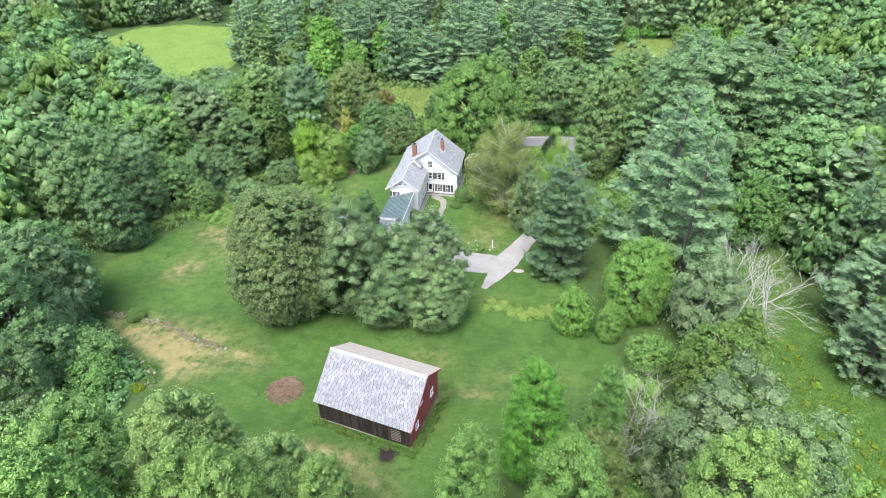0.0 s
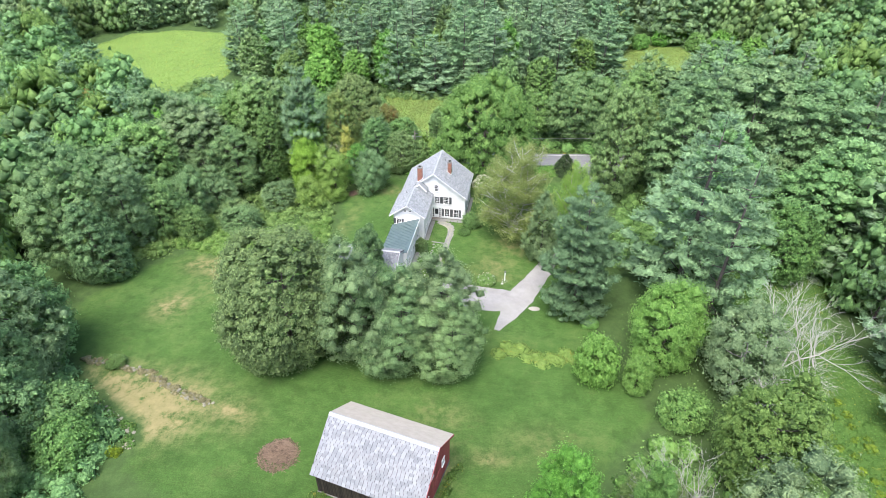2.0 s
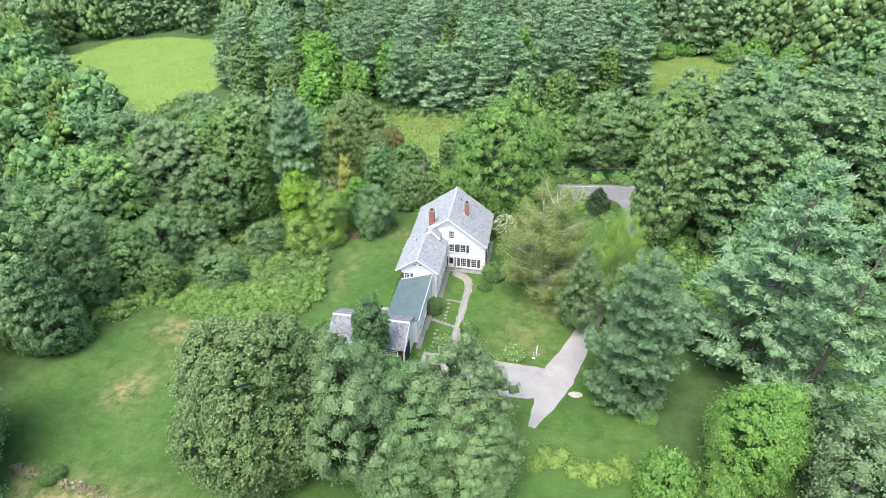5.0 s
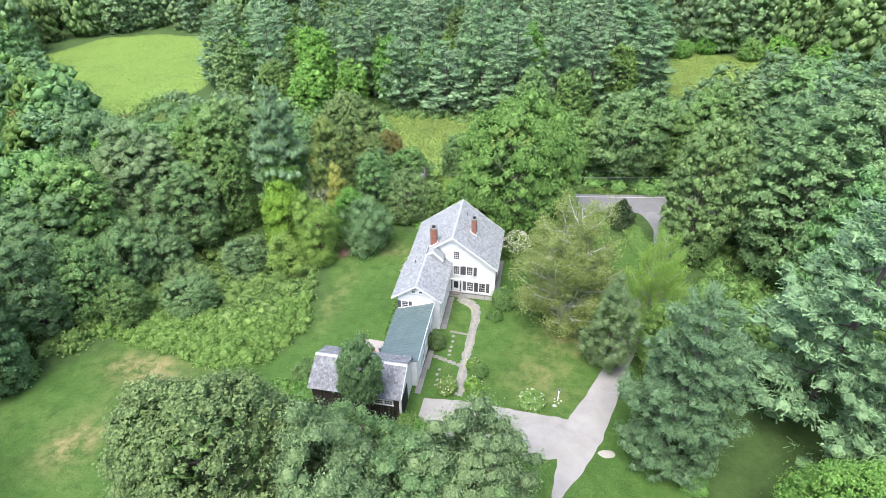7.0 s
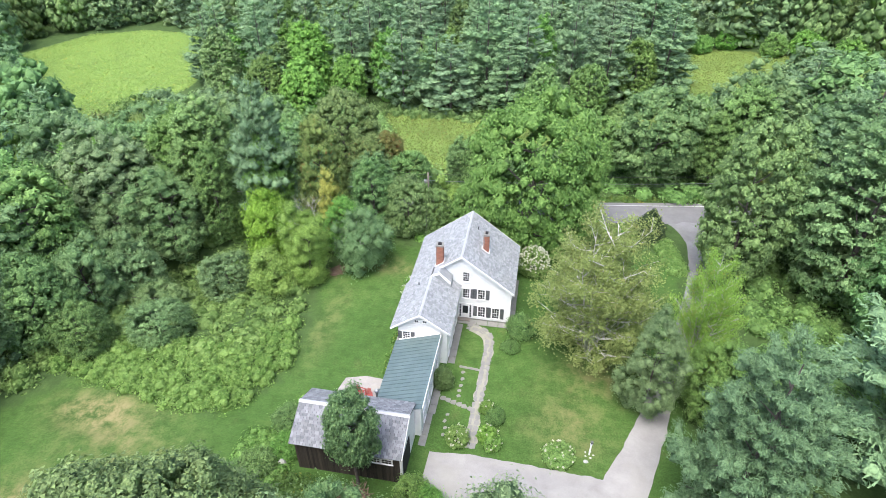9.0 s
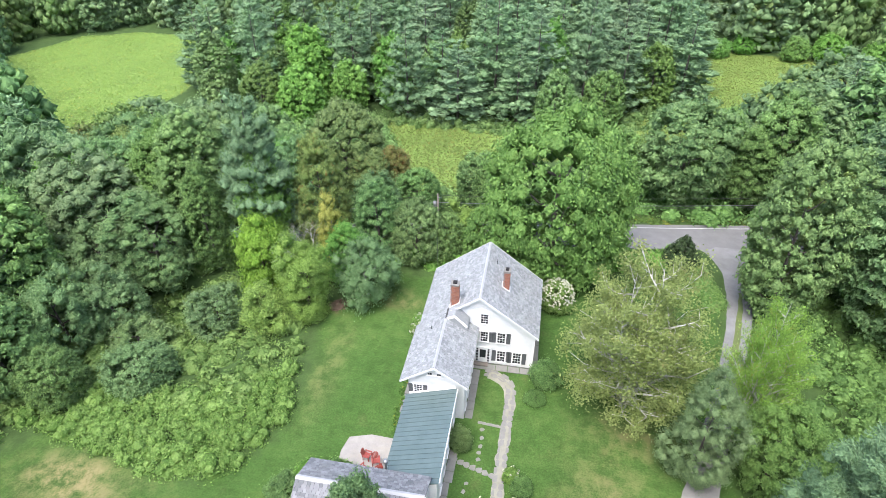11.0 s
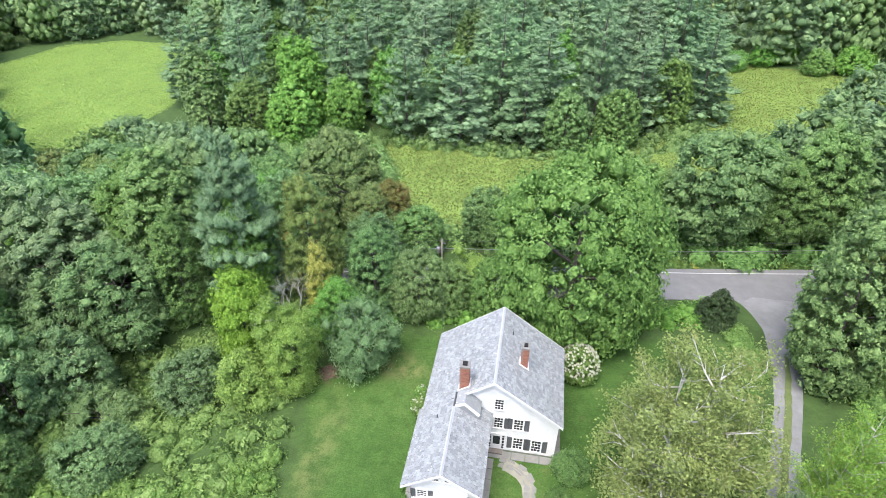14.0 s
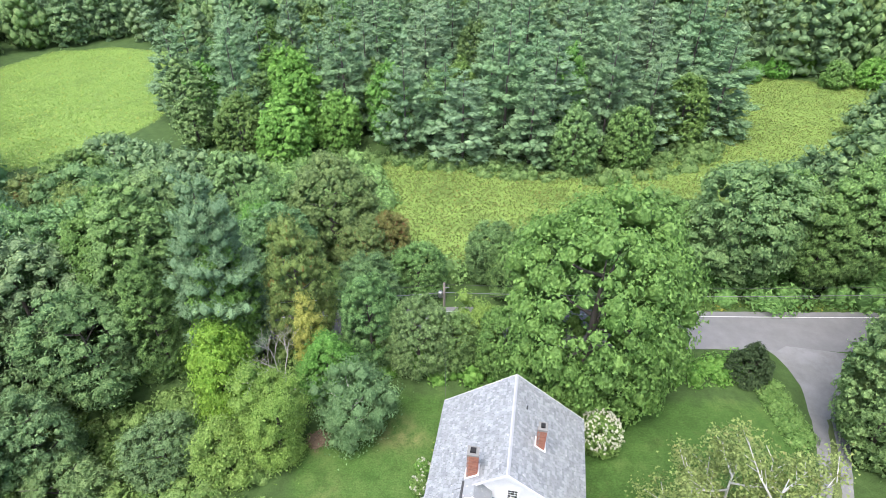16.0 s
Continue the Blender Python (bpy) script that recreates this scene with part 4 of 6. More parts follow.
# ---- the farmhouse ----
def build_house():
    H = thing("farmhouse", 0, 4, 0, "white clapboard farmhouse with grey slate roof and dark shutters", "house")
    w, n, s, eave, ridge = MAIN["w"], MAIN["n"], MAIN["s"], MAIN["eave"], MAIN["ridge"]
    k = 0.757
    # main block: foundation, walls and roof
    part("foundation", boxed(-w, w, s, n, -0.6, 0.15), M_STONE, H, "grey stone foundation")
    ze = 9.09 - k * w - 0.16
    gable_wall([(-w, s, 0.15), (w, s, 0.15), (w, s, ze), (0, s, 9.09 - 0.16), (-w, s, ze)], (0, n - s, 0), M_CLAP, H, "white clapboard wall")
    for sx in (-1, 1):
        e, ez = 5.83 * sx, 9.09 - k * 5.83
        roof_slab(H, (e, -0.02, ez), (e, 8.95, ez), (0, 8.95, 9.09), (0, -0.02, 9.09), 0.14, M_UNDER)
        slates("slate_covering", (e, -0.02, ez), (0, 8.97, 0), (-e, 0, 9.09 - ez), M_SLATE, H, seed=3 + sx, label="grey roofing slates")
        for y0 in (-0.06, 8.93):
            if sx < 0 and y0 < 0:
                part("rake_board", prism([(-3.0, y0, 9.12 - k * 3.0), (0, y0, 9.12), (0, y0, 8.88), (-3.0, y0, 8.88 - k * 3.0)], (0, 0.05, 0)), M_TRIM, H)
                continue
            part("rake_board", prism([(e, y0, ez + 0.03), (0, y0, 9.12), (0, y0, 8.88), (e, y0, ez - 0.21)], (0, 0.05, 0)), M_TRIM, H)
        part("eave_board", boxed(min(e, e - 0.05 * sx), max(e, e - 0.05 * sx), 0.0, 8.9, ez - 0.24, ez - 0.02), M_TRIM, H)
        part("corner_board", boxed(sx * w - 0.12, sx * w + 0.12, s - 0.03, s + 0.22, 0.15, ze), M_TRIM, H)
    part("ridge_cap", prism([(-0.13, 0, 9.04), (0, 0, 9.15), (0.13, 0, 9.04)], (0, 8.93, 0)), M_RIDGE, H, "pale ridge cap")
    # ell: its west slope runs on from the main slope
    ex, er, ey, ek = -3.04, 6.98, -6.9, 0.70
    part("foundation", boxed(-w, -0.35, ey, s, -0.6, 0.15), M_STONE, H)
    zl = er - ek * (-0.35 - ex) - 0.17
    gable_wall([(-w, ey, 0.15), (-0.35, ey, 0.15), (-0.35, ey, zl), (ex + 0.35, ey, er - 0.42), (-w, ey, er - 0.71 * (w + ex) - 0.42)], (0, s - ey, 0), M_CLAP, H, "white clapboard wall")
    wz = er - 0.71 * (6.1 + ex)
    roof_slab(H, (-6.1, -7.3, wz), (-6.1, -0.02, wz - 0.25), (ex, -0.02, er - 0.22), (ex, -7.3, er), 0.14, M_UNDER)
    slates("slate_covering", (-6.1, -7.3, wz), (0, 7.28, -0.23), (6.1 + ex, 0, er - wz), M_SLATE, H, seed=8)
    xe = 0.02
    zx = er - ek * (xe - ex)
    roof_slab(H, (xe, -7.3, zx), (xe, s - 0.002, zx), (ex, s - 0.002, er), (ex, -7.3, er), 0.14, M_UNDER)
    slates("slate_covering", (xe, -7.3, zx), (0, 7.3 + s, 0), (ex - xe, 0, er - zx), M_SLATE, H, seed=9)
    part("ridge_cap", prism([(ex - 0.13, -7.28, er - 0.05), (ex, -7.28, er + 0.07), (ex + 0.13, -7.28, er - 0.05)], (0, 6.2, 0)), M_RIDGE, H)
    for x0, z0 in ((-6.1, wz), (xe, zx)):
        part("rake_board", prism([(x0, -7.36, z0 + 0.03), (ex, -7.36, er + 0.03), (ex, -7.36, er - 0.21), (x0, -7.36, z0 - 0.21)], (0, 0.05, 0)), M_TRIM, H)
    # raised saddle where the ell meets the gable
    part("saddle_roof", prism([(-2.95, -1.0, 7.02), (-2.2, -1.0, 7.42), (-0.95, -1.0, 6.2), (-0.95, -1.0, 5.3), (-2.95, -1.0, 6.6)], (0, s + 0.99, 0)), M_SLATE, H, "small slate saddle with a white cheek")
    part("saddle_cheek", prism([(-2.97, -1.04, 7.08), (-2.2, -1.04, 7.48), (-0.9, -1.04, 6.24), (-1.05, -1.04, 5.98), (-2.2, -1.04, 7.14), (-2.9, -1.04, 6.78)], (0, 0.035, 0)), M_TRIM, H)
    # windows of the gable end
    window(H, 0.49, s, 6.15, "S", 0.72, 1.25, (False, False))
    window(H, 0.55, s, 3.82, "S", 0.74, 1.32, (False, True))
    window(H, 2.22, s, 3.86, "S", 0.78, 1.36)
    window(H, 2.33, s, 1.34, "S", 0.80, 1.5)
    window(H, 3.90, s, 1.32, "S", 0.80, 1.5)
    # front door with side lights
    d = facing(0.5, s, 0.15, "S")
    door = part("door", boxed(-0.42, 0.42, -0.05, 0.0, 0.12, 2.0, m=d), M_TRIM, H, "white front door with dark glass")
    part("door_pane", boxed(-0.3, 0.3, -0.062, -0.052, 0.75, 1.85, m=d), M_GLASS, door)
    for x0 in (-0.66, 0.48):
        part("side_light", boxed(x0, x0 + 0.18, -0.04, 0.0, 0.2, 2.05, m=d), M_GLASS, door)
        for zz in (0.12, 0.5, 0.9, 1.3, 1.7, 2.0):
            part("glazing_bar", boxed(x0 - 0.02, x0 + 0.20, -0.055, 0.0, zz, zz + 0.05, m=d), M_TRIM, door)
    part("door_head", boxed(-0.75, 0.75, -0.08, 0.0, 2.05, 2.22, m=d), M_TRIM, door)
    part("step", boxed(-0.35, 1.15, -0.45, s - 0.01, -0.3, 0.05), M_STONE, H, "stone door step")
    part("step", boxed(-0.3, 1.1, -0.1, s - 0.012, 0.05, 0.2), M_WOODP, H)
    # east side windows
    for y in (1.6, 4.4, 7.2):
        window(H, w, y, 1.35, "E", 0.8, 1.45)
        window(H, w, y, 3.75, "E", 0.8, 1.2, (True, True))
    # ell gable: attic lights and one window
    window(H, -4.55, ey, 3.62, "S", 0.74, 1.05)
    window(H, -3.45, ey, 5.75, "S", 0.42, 0.34, (False, False), 2, 1, sash=1)
    window(H, -2.62, ey, 5.75, "S", 0.42, 0.34, (False, False), 2, 1, sash=1)
    for y, z, hh in ((-5.9, 1.35, 1.2), (-4.4, 1.35, 1.2), (-2.6, 1.35, 1.3), (-1.2, 1.4, 1.3)):
        window(H, -0.35, y, z, "E", 0.75, hh, (False, False))
    for y in (-5, -1.5, 3, 6.5):
        window(H, -w, y, 1.4, "W", 0.8, 1.4)
    chimney(H, -2.5, 1.05, 9.75, 6.8, 0.78, 0.72)
    chimney(H, 2.17, 3.95, 9.7, 7.0, 0.62, 0.68)
    for x, y in ((-4.3, -1.6), (1.0, 6.3)):
        zz = 9.09 - k * abs(x)
        part("vent_pipe", tube(bmesh.new(), [(x, y, zz - 0.2), (x, y, zz + 0.45)], [0.06, 0.06], 8), M_SHUT, H, "dark roof vent pipe")
    # low wing with the green metal roof
    wx0, wx1, wy0 = -5.25, -1.1, -16.4
    part("foundation", boxed(wx0, wx1, wy0, ey - 0.002, -0.6, 0.12), M_STONE, H)
    part("wall", prism([(wx0, wy0, 0.12), (wx1, wy0, 0.12), (wx1, wy0, 4.5), (wx0, wy0, 3.0)], (0, ey - wy0 - 0.004, 0)), M_CLAP, H, "white clapboard wall")
    a, b2 = Vector((-5.6, -7.33, 3.02)), Vector((-0.92, -7.33, 4.72))
    for i in range(20):
        y1 = -7.33 - i * 0.46
        y0 = y1 - 0.45
        pn = prism([(-5.6, y0, 3.02), (-0.92, y0, 4.72), (-0.92, y1, 4.72), (-5.6, y1, 3.02)], (0, 0, -0.08))
        prism([(-5.6, y1 - 0.012, 3.02), (-0.92, y1 - 0.012, 4.72), (-0.92, y1 + 0.012, 4.72), (-5.6, y1 + 0.012, 3.02)], (0, 0, 0.055), pn)
        part("metal_panel", pn, M_GREEN, H, "green standing-seam roof panel")
    part("fascia", boxed(-0.92, -0.86, -16.5, -7.34, 4.5, 4.75), M_TRIM, H)
    for y in (-14.9, -13.2, -11.5):
        window(H, wx1, y, 1.9, "E", 0.8, 1.3, (False, False))
    window(H, wx1, -8.6, 2.2, "E", 0.7, 1.1, (False, False))
    bm = tube(bmesh.new(), [(-5.3, -15.4, 3.0), (-5.3, -15.4, 4.6)], [0.11, 0.11], 10)
    part("flue_pipe", bm, M_METAL, H, "galvanised stove flue")
    bm = bmesh.new()
    bmesh.ops.create_uvsphere(bm, u_segments=10, v_segments=6, radius=0.24, matrix=pose(-5.3, -15.4, 4.75))
    part("flue_cowl", bm, M_METAL, H, smooth=True)
    return H


def clapboard():
    m, t, n, l, b = nodes_of("clapboard_white")
    co = n.new("ShaderNodeTexCoord").outputs["Object"]
    sep = n.new("ShaderNodeSeparateXYZ")
    l.new(co, sep.inputs[0])
    saw = maths(t, "FRACT", maths(t, "MULTIPLY", sep.outputs["Z"], 9.0))
    grime = noise_node(t, 0.7, 5.0, 0.7)
    col = ramp(t, grime, (0.3, (0.72, 0.73, 0.72)), (0.6, (0.82, 0.82, 0.81)))
    l.new(col, b.inputs["Base Color"])
    b.inputs["Roughness"].default_value = 0.6
    bump(t, maths(t, "SUBTRACT", 1.0, saw), b, 0.5, 0.02)
    return m


M_CLAP = clapboard()
build_house()


# ---- carriage shed at the end of the wing ----
def build_shed():
    x0, x1, yr, zr = -11.1, -1.5, -18.7, 6.3
    S = thing("carriage_shed", (x0 + x1) / 2, yr, gz(-6, yr), "low carriage shed of dark boards under a slate roof", "shed")
    ys, yn, zs, zn = -21.9, -16.45, 4.75, 4.9
    part("wall", prism([(x0 + 0.3, ys + 0.35, 0.0), (x0 + 0.3, yn, 0.0), (x0 + 0.3, yn, zn + 0.1), (x0 + 0.3, yr, zr - 0.16), (x0 + 0.3, ys + 0.35, zs)], (x1 - x0 - 0.55, 0, 0)), M_BOARD, S, "weathered dark board wall")
    xe = x1 - 0.22
    part("wall", prism([(xe, ys + 0.35, 0.0), (xe, yn, 0.0), (xe, yn, zn + 0.1), (xe, yr, zr - 0.17), (xe, ys + 0.35, zs)], (0.06, 0, 0)), M_CLAP, S, "white clapboard gable")
    # near-black panel on the solid wall: the doorway's inner shade put into colour
    bm = boxed(xe + 0.062, xe + 0.10, ys + 0.9, yr + 0.1, 0.6, 3.6)
    part("doorway", bm, M_DARK, S, "dark panel painted as the shade inside an open doorway")
    ezs, ezn = zs - 0.12, zn - 0.05
    roof_slab(S, (x0, ys, ezs), (x1, ys, ezs), (x1, yr, zr), (x0, yr, zr), 0.13, M_UNDER)
    roof_slab(S, (x0, yn + 0.3, ezn), (x1, yn + 0.3, ezn), (x1, yr, zr), (x0, yr, zr), 0.13, M_UNDER)
    slates("slate_covering", (x0, ys, ezs), (x1 - x0, 0, 0), (0, yr - ys, zr - ezs), M_SLATE_S, S, 0.32, 0.26, 21, "weathered dark grey roofing slates", 0.022)
    slates("slate_covering", (x0, yn + 0.3, ezn), (x1 - x0, 0, 0), (0, yr - yn - 0.3, zr - ezn), M_SLATE_S, S, seed=22)
    part("ridge_cap", prism([(x0, yr - 0.2, zr - 0.03), (x0, yr, zr + 0.09), (x0, yr + 0.2, zr - 0.03)], (x1 - x0, 0, 0)), M_RIDGE, S, "pale ridge cap")
    part("rake_board", prism([(x1, ys, ezs + 0.02), (x1, yr, zr + 0.03), (x1, yr, zr - 0.2), (x1, ys, ezs - 0.22)], (0.05, 0, 0)), M_TRIM, S)
    part("corner_board", boxed(xe - 0.03, xe + 0.16, ys + 0.3, ys + 0.5, 0.2, zs - 0.1), M_TRIM, S)
    for x in (-3.85, -2.85):
        window(S, x, ys + 0.35, 3.75, "S", 0.85, 0.62, (False, False), 3, 2, sash=1)
    for k in range(46):
        x = x0 + 0.32 + k * (x1 - x0 - 0.6) / 46
        part("board", boxed(x, x + (x1 - x0 - 0.6) / 46 - 0.02, ys + 0.325, ys + 0.349, 0.3, zs - 0.02 - 0.02 * (k % 3)), M_BOARD, S)
    return S


build_shed()


# ---- barn ----
def build_barn():
    a = -10.9
    cx, cy = 5.05, -52.67
    base = 4.3
    B = thing("barn", cx, cy, base, "old barn with red gable end, dark board side and slate roof", "barn")
    m = pose(cx, cy, 0, 0, 0, a)

    def P(x, y, z):
        return m @ Vector((x, y, z))
    L = 5.8
    zr, zs, zn, ys, yn = 11.15, 7.42, 8.25, -4.72, 3.9
    oh = 0.35
    pts = lambda x, d=0.0: [P(x, ys + oh, base - 0.8), P(x, yn - oh, base - 0.8), P(x, yn - oh, zn + 0.05 - d), P(x, 0, zr - 0.17 - d), P(x, ys + oh, zs + 0.12 - d)]
    sh = m.to_3x3() @ Vector((2 * L - 2 * oh, 0, 0))
    part("wall", prism(pts(-L + oh), sh), M_BOARD, B, "dark weathered board wall")
    sh2 = m.to_3x3() @ Vector((0.03, 0, 0))
    part("wall", prism(pts(L - oh + 0.001), sh2), M_RED_P, B, "red painted gable wall")
    part("foundation", boxed(-L + oh - 0.08, L - oh + 0.06, ys + oh - 0.1, yn - oh + 0.05, base - 1.2, base + 0.05, m=m), M_STONE, B, "fieldstone foundation")
    # boards of the long side and of the red gable
    nb = 60
    for k in range(nb):
        x = -L + oh + k * (2 * L - 2 * oh) / nb
        part("board", boxed(x, x + (2 * L - 2 * oh) / nb - 0.015, ys + oh - 0.026, ys + oh - 0.002, base + 0.02 + 0.08 * ((k * 7) % 3), zs + 0.1, m=m), M_BOARD, B)
    nb = 44
    wy = (yn - ys - 2 * oh)
    for k in range(nb):
        y = ys + oh + k * wy / nb
        yc = y + wy / nb / 2
        top = zr - 0.18 + (yc * (zr - zs) / -ys if yc < 0 else -yc * (zr - zn) / yn)
        part("board", boxed(L - oh + 0.033, L - oh + 0.055, y, y + wy / nb - 0.012, base + 0.02, top, m=m), M_RED_P, B)
    roof_slab(B, P(-L, ys, zs), P(L, ys, zs), P(L, 0, zr), P(-L, 0, zr), 0.13, M_UNDER)
    roof_slab(B, P(-L, yn, zn), P(L, yn, zn), P(L, 0, zr), P(-L, 0, zr), 0.13, M_TIN, "pale weathered roofing")
    u = m.to_3x3() @ Vector((2 * L, 0, 0))
    slates("slate_covering", P(-L, ys, zs), u, m.to_3x3() @ Vector((0, -ys, zr - zs)), M_SLATE_B, B, 0.42, 0.315, 31, "pale grey roofing slates", 0.04, 0.1)
    slates("slate_covering", P(-L, yn, zn), u, m.to_3x3() @ Vector((0, -yn, zr - zn)), M_TIN, B, 0.34, 0.27, 32, "pale weathered shingles")
    part("ridge_cap", prism([P(-L, -0.26, zr - 0.13), P(-L, 0, zr + 0.07), P(-L, 0.2, zr - 0.08)], u), M_RIDGE, B, "pale ridge cap")
    for ysd, zz in ((ys, zs), (yn, zn)):
        part("rake_board", prism([P(L, ysd, zz + 0.02), P(L, 0, zr + 0.02), P(L, 0, zr - 0.22), P(L, ysd, zz - 0.2)], m.to_3x3() @ Vector((0.05, 0, 0))), M_RED_P, B)
    # openings of the gable end
    for y, z, w, h in ((-1.4, base + 4.3, 0.7, 0.9), (1.6, base + 2.4, 0.7, 1.0), (-2.6, base + 1.7, 0.7, 0.9)):
        c = P(L - oh + 0.056, y, z)
        window(B, c.x, c.y, c.z, 90 + a, w * 0.8, h * 0.85, (False, False), 2, 1)
    part("door", boxed(L - oh + 0.056, L - oh + 0.09, -0.6, 1.0, base + 0.1, base + 2.3, m=m), M_RED_P, B, "red plank door")
    part("door", boxed(0.1, 0.95, ys + oh - 0.06, ys + oh - 0.028, base + 0.15, base + 1.9, m=m), M_BOARD, B, "grey plank door")
    bm = bmesh.new()
    for k in range(7):
        box(bm, 3.3, 4.4, ys + oh - 0.06, ys + oh - 0.028, base + 0.5 + k * 0.28, base + 0.6 + k * 0.28, m)
    part("slatted_hatch", bm, M_WOODP, B, "weathered slatted opening")
    return B


build_barn()


# ---- garden and yard ----
M_BED = surface("walk_bed", (0.20, 0.20, 0.15), (0.36, 0.345, 0.29), 1.2, 0.95, 16, 0.5, 0.015)

def slab_stone(parent, name, x, y, w, d, turn, lift, rng, thick=0.12):
    """One flat stone with a chipped outline, let into the ground."""
    n = 7
    ang = [k * 2 * math.pi / n + rng.uniform(-0.25, 0.25) for k in range(n)]
    pts = []
    for q in ang:
        c, s = math.cos(q), math.sin(q)
        k = 1 / max(abs(c) / (w / 2), abs(s) / (d / 2)) * rng.uniform(0.9, 1.02)
        px, py = c * k, s * k
        t = radians(turn)
        X, Y = x + px * math.cos(t) - py * math.sin(t), y + px * math.sin(t) + py * math.cos(t)
        pts.append((X, Y, gz(X, Y) + lift))
    bm = prism(pts, (0, 0, -thick))
    return part(name, bm, M_STONE, parent)


def build_walk():
    rng = random.Random(4)
    W = tagged(move(new("garden_walk"), 3.5, -9, gz(3.5, -9)), "grey flagstone garden walk from door to yard", "path", kind="structure")
    line = [(0.9, -0.8), (2.3, -1.0), (3.3, -1.6), (3.7, -2.6), (3.65, -6.5), (3.55, -10.0), (3.45, -13.0), (3.4, -17.0)]
    for (ax, ay), (bx, by) in zip(line, line[1:]):
        L = math.hypot(bx - ax, by - ay)
        n = max(1, int(L / 0.62))
        a = math.degrees(math.atan2(by - ay, bx - ax))
        for k in range(n):
            f = (k + 0.5) / n
            for off in (-0.25, 0.25):
                nx, ny = -math.sin(radians(a)) * off, math.cos(radians(a)) * off
                slab_stone(W, "flagstone", ax + (bx - ax) * f + nx, ay + (by - ay) * f + ny, L / n * rng.uniform(0.95, 1.03), 0.52 * rng.uniform(0.92, 1.05), a + rng.uniform(-4, 4), 0.028 + rng.uniform(0, 0.03), rng)
    for x0, x1, y0, y1, n in ((3.1, -0.8, -12.5, -11.3, 7), (1.0, 3.3, -7.05, -7.25, 6)):
        for k in range(n):
            f = (k + 0.5) / n
            slab_stone(W, "flagstone", x0 + (x1 - x0) * f, y0 + (y1 - y0) * f, 0.56, 0.55 if n == 7 else 0.3, rng.uniform(-10, 10), 0.05, rng)
    for y in (-7.8, -8.7, -9.6, -10.3, -11.0):
        slab_stone(W, "stepping_stone", 1.5 + rng.uniform(-0.1, 0.1), y, 0.42, 0.36, rng.uniform(0, 90), 0.045, rng)
    for y in (-13.5, -14.3, -15.1, -15.9):
        slab_stone(W, "stepping_stone", 0.8 + rng.uniform(-0.1, 0.1), y, 0.4, 0.3, rng.uniform(0, 90), 0.045, rng)
    S = tagged(move(new("house_paving"), 0, -6, gz(0, -6)), "worn concrete paving along the house wall", "paving", kind="structure")
    for x0, x1, y0, y1 in ((-0.32, 0.45, -6.8, -0.6), (-1.05, -0.3, -13.7, -10.4), (-1.25, -0.5, -17.5, -13.7), (0.7, 5.5, -0.45, 0.35), (5.45, 6.1, 0.4, 8.4), (-6.4, -5.45, -7.2, 8.4), (-6.1, -5.3, -10.0, -7.2)):
        nx, ny = max(1, round((x1 - x0) / 1.1)), max(1, round((y1 - y0) / 1.1))
        for a in range(nx):
            for b in range(ny):
                xa, ya = x0 + (x1 - x0) * a / nx, y0 + (y1 - y0) * b / ny
                e = [rng.uniform(0.005, 0.05) for _ in range(4)]
                p = [(xa + e[0], ya + e[1]), (xa + (x1 - x0) / nx - e[1], ya + e[2]), (xa + (x1 - x0) / nx - e[3], ya + (y1 - y0) / ny - e[2]), (xa + e[1], ya + (y1 - y0) / ny - e[3])]
                part("paving_slab", prism([(x, y, gz(x, y) + 0.05 + 0.01 * e[0]) for x, y in p], (0, 0, -0.15)), M_STONE, S)


ribbon("walk_bed", [(0.7, -0.85, 0.75), (2.2, -1.05, 0.7), (3.2, -1.6, 0.6), (3.7, -2.8, 0.5), (3.65, -6.5, 0.45), (3.55, -10.0, 0.47), (3.45, -13.0, 0.5), (3.4, -17.2, 0.55)], M_BED, 0.0, "trodden gravel bed of the garden walk", "path", 4, 0.3, 0.35)
build_walk()


def build_patio():
    P = tagged(move(new("patio"), -8, -12.5, gz(-8, -12.5)), "pale stone patio beside the wing", "patio", kind="structure")
    out = [(-10.2, -14.2), (-10.4, -12.2), (-10.1, -10.7), (-8.2, -10.1), (-6.2, -10.2), (-5.7, -10.4), (-5.7, -15.8), (-9.6, -15.8)]
    bm = prism([(x, y, gz(x, y) + 0.07) for x, y in out], (0, 0, -0.25))
    bmesh.ops.bevel(bm, geom=[e for e in bm.edges if e.is_boundary or e.calc_face_angle(0) > 0.5], offset=0.04, segments=1, affect="EDGES")
    part("patio_slab", bm, M_PATIO, P)


M_PATIO = surface("patio_stone", (0.25, 0.235, 0.215), (0.39, 0.37, 0.335), 1.4, 0.9, 14, 0.5, 0.015, stain=(0.36, 0.33, 0.27))
build_patio()
M_REDCHAIR = surface("chair_red", (0.25, 0.05, 0.04), (0.36, 0.085, 0.065), 4, 0.5, 30, 0.1, 0.003)


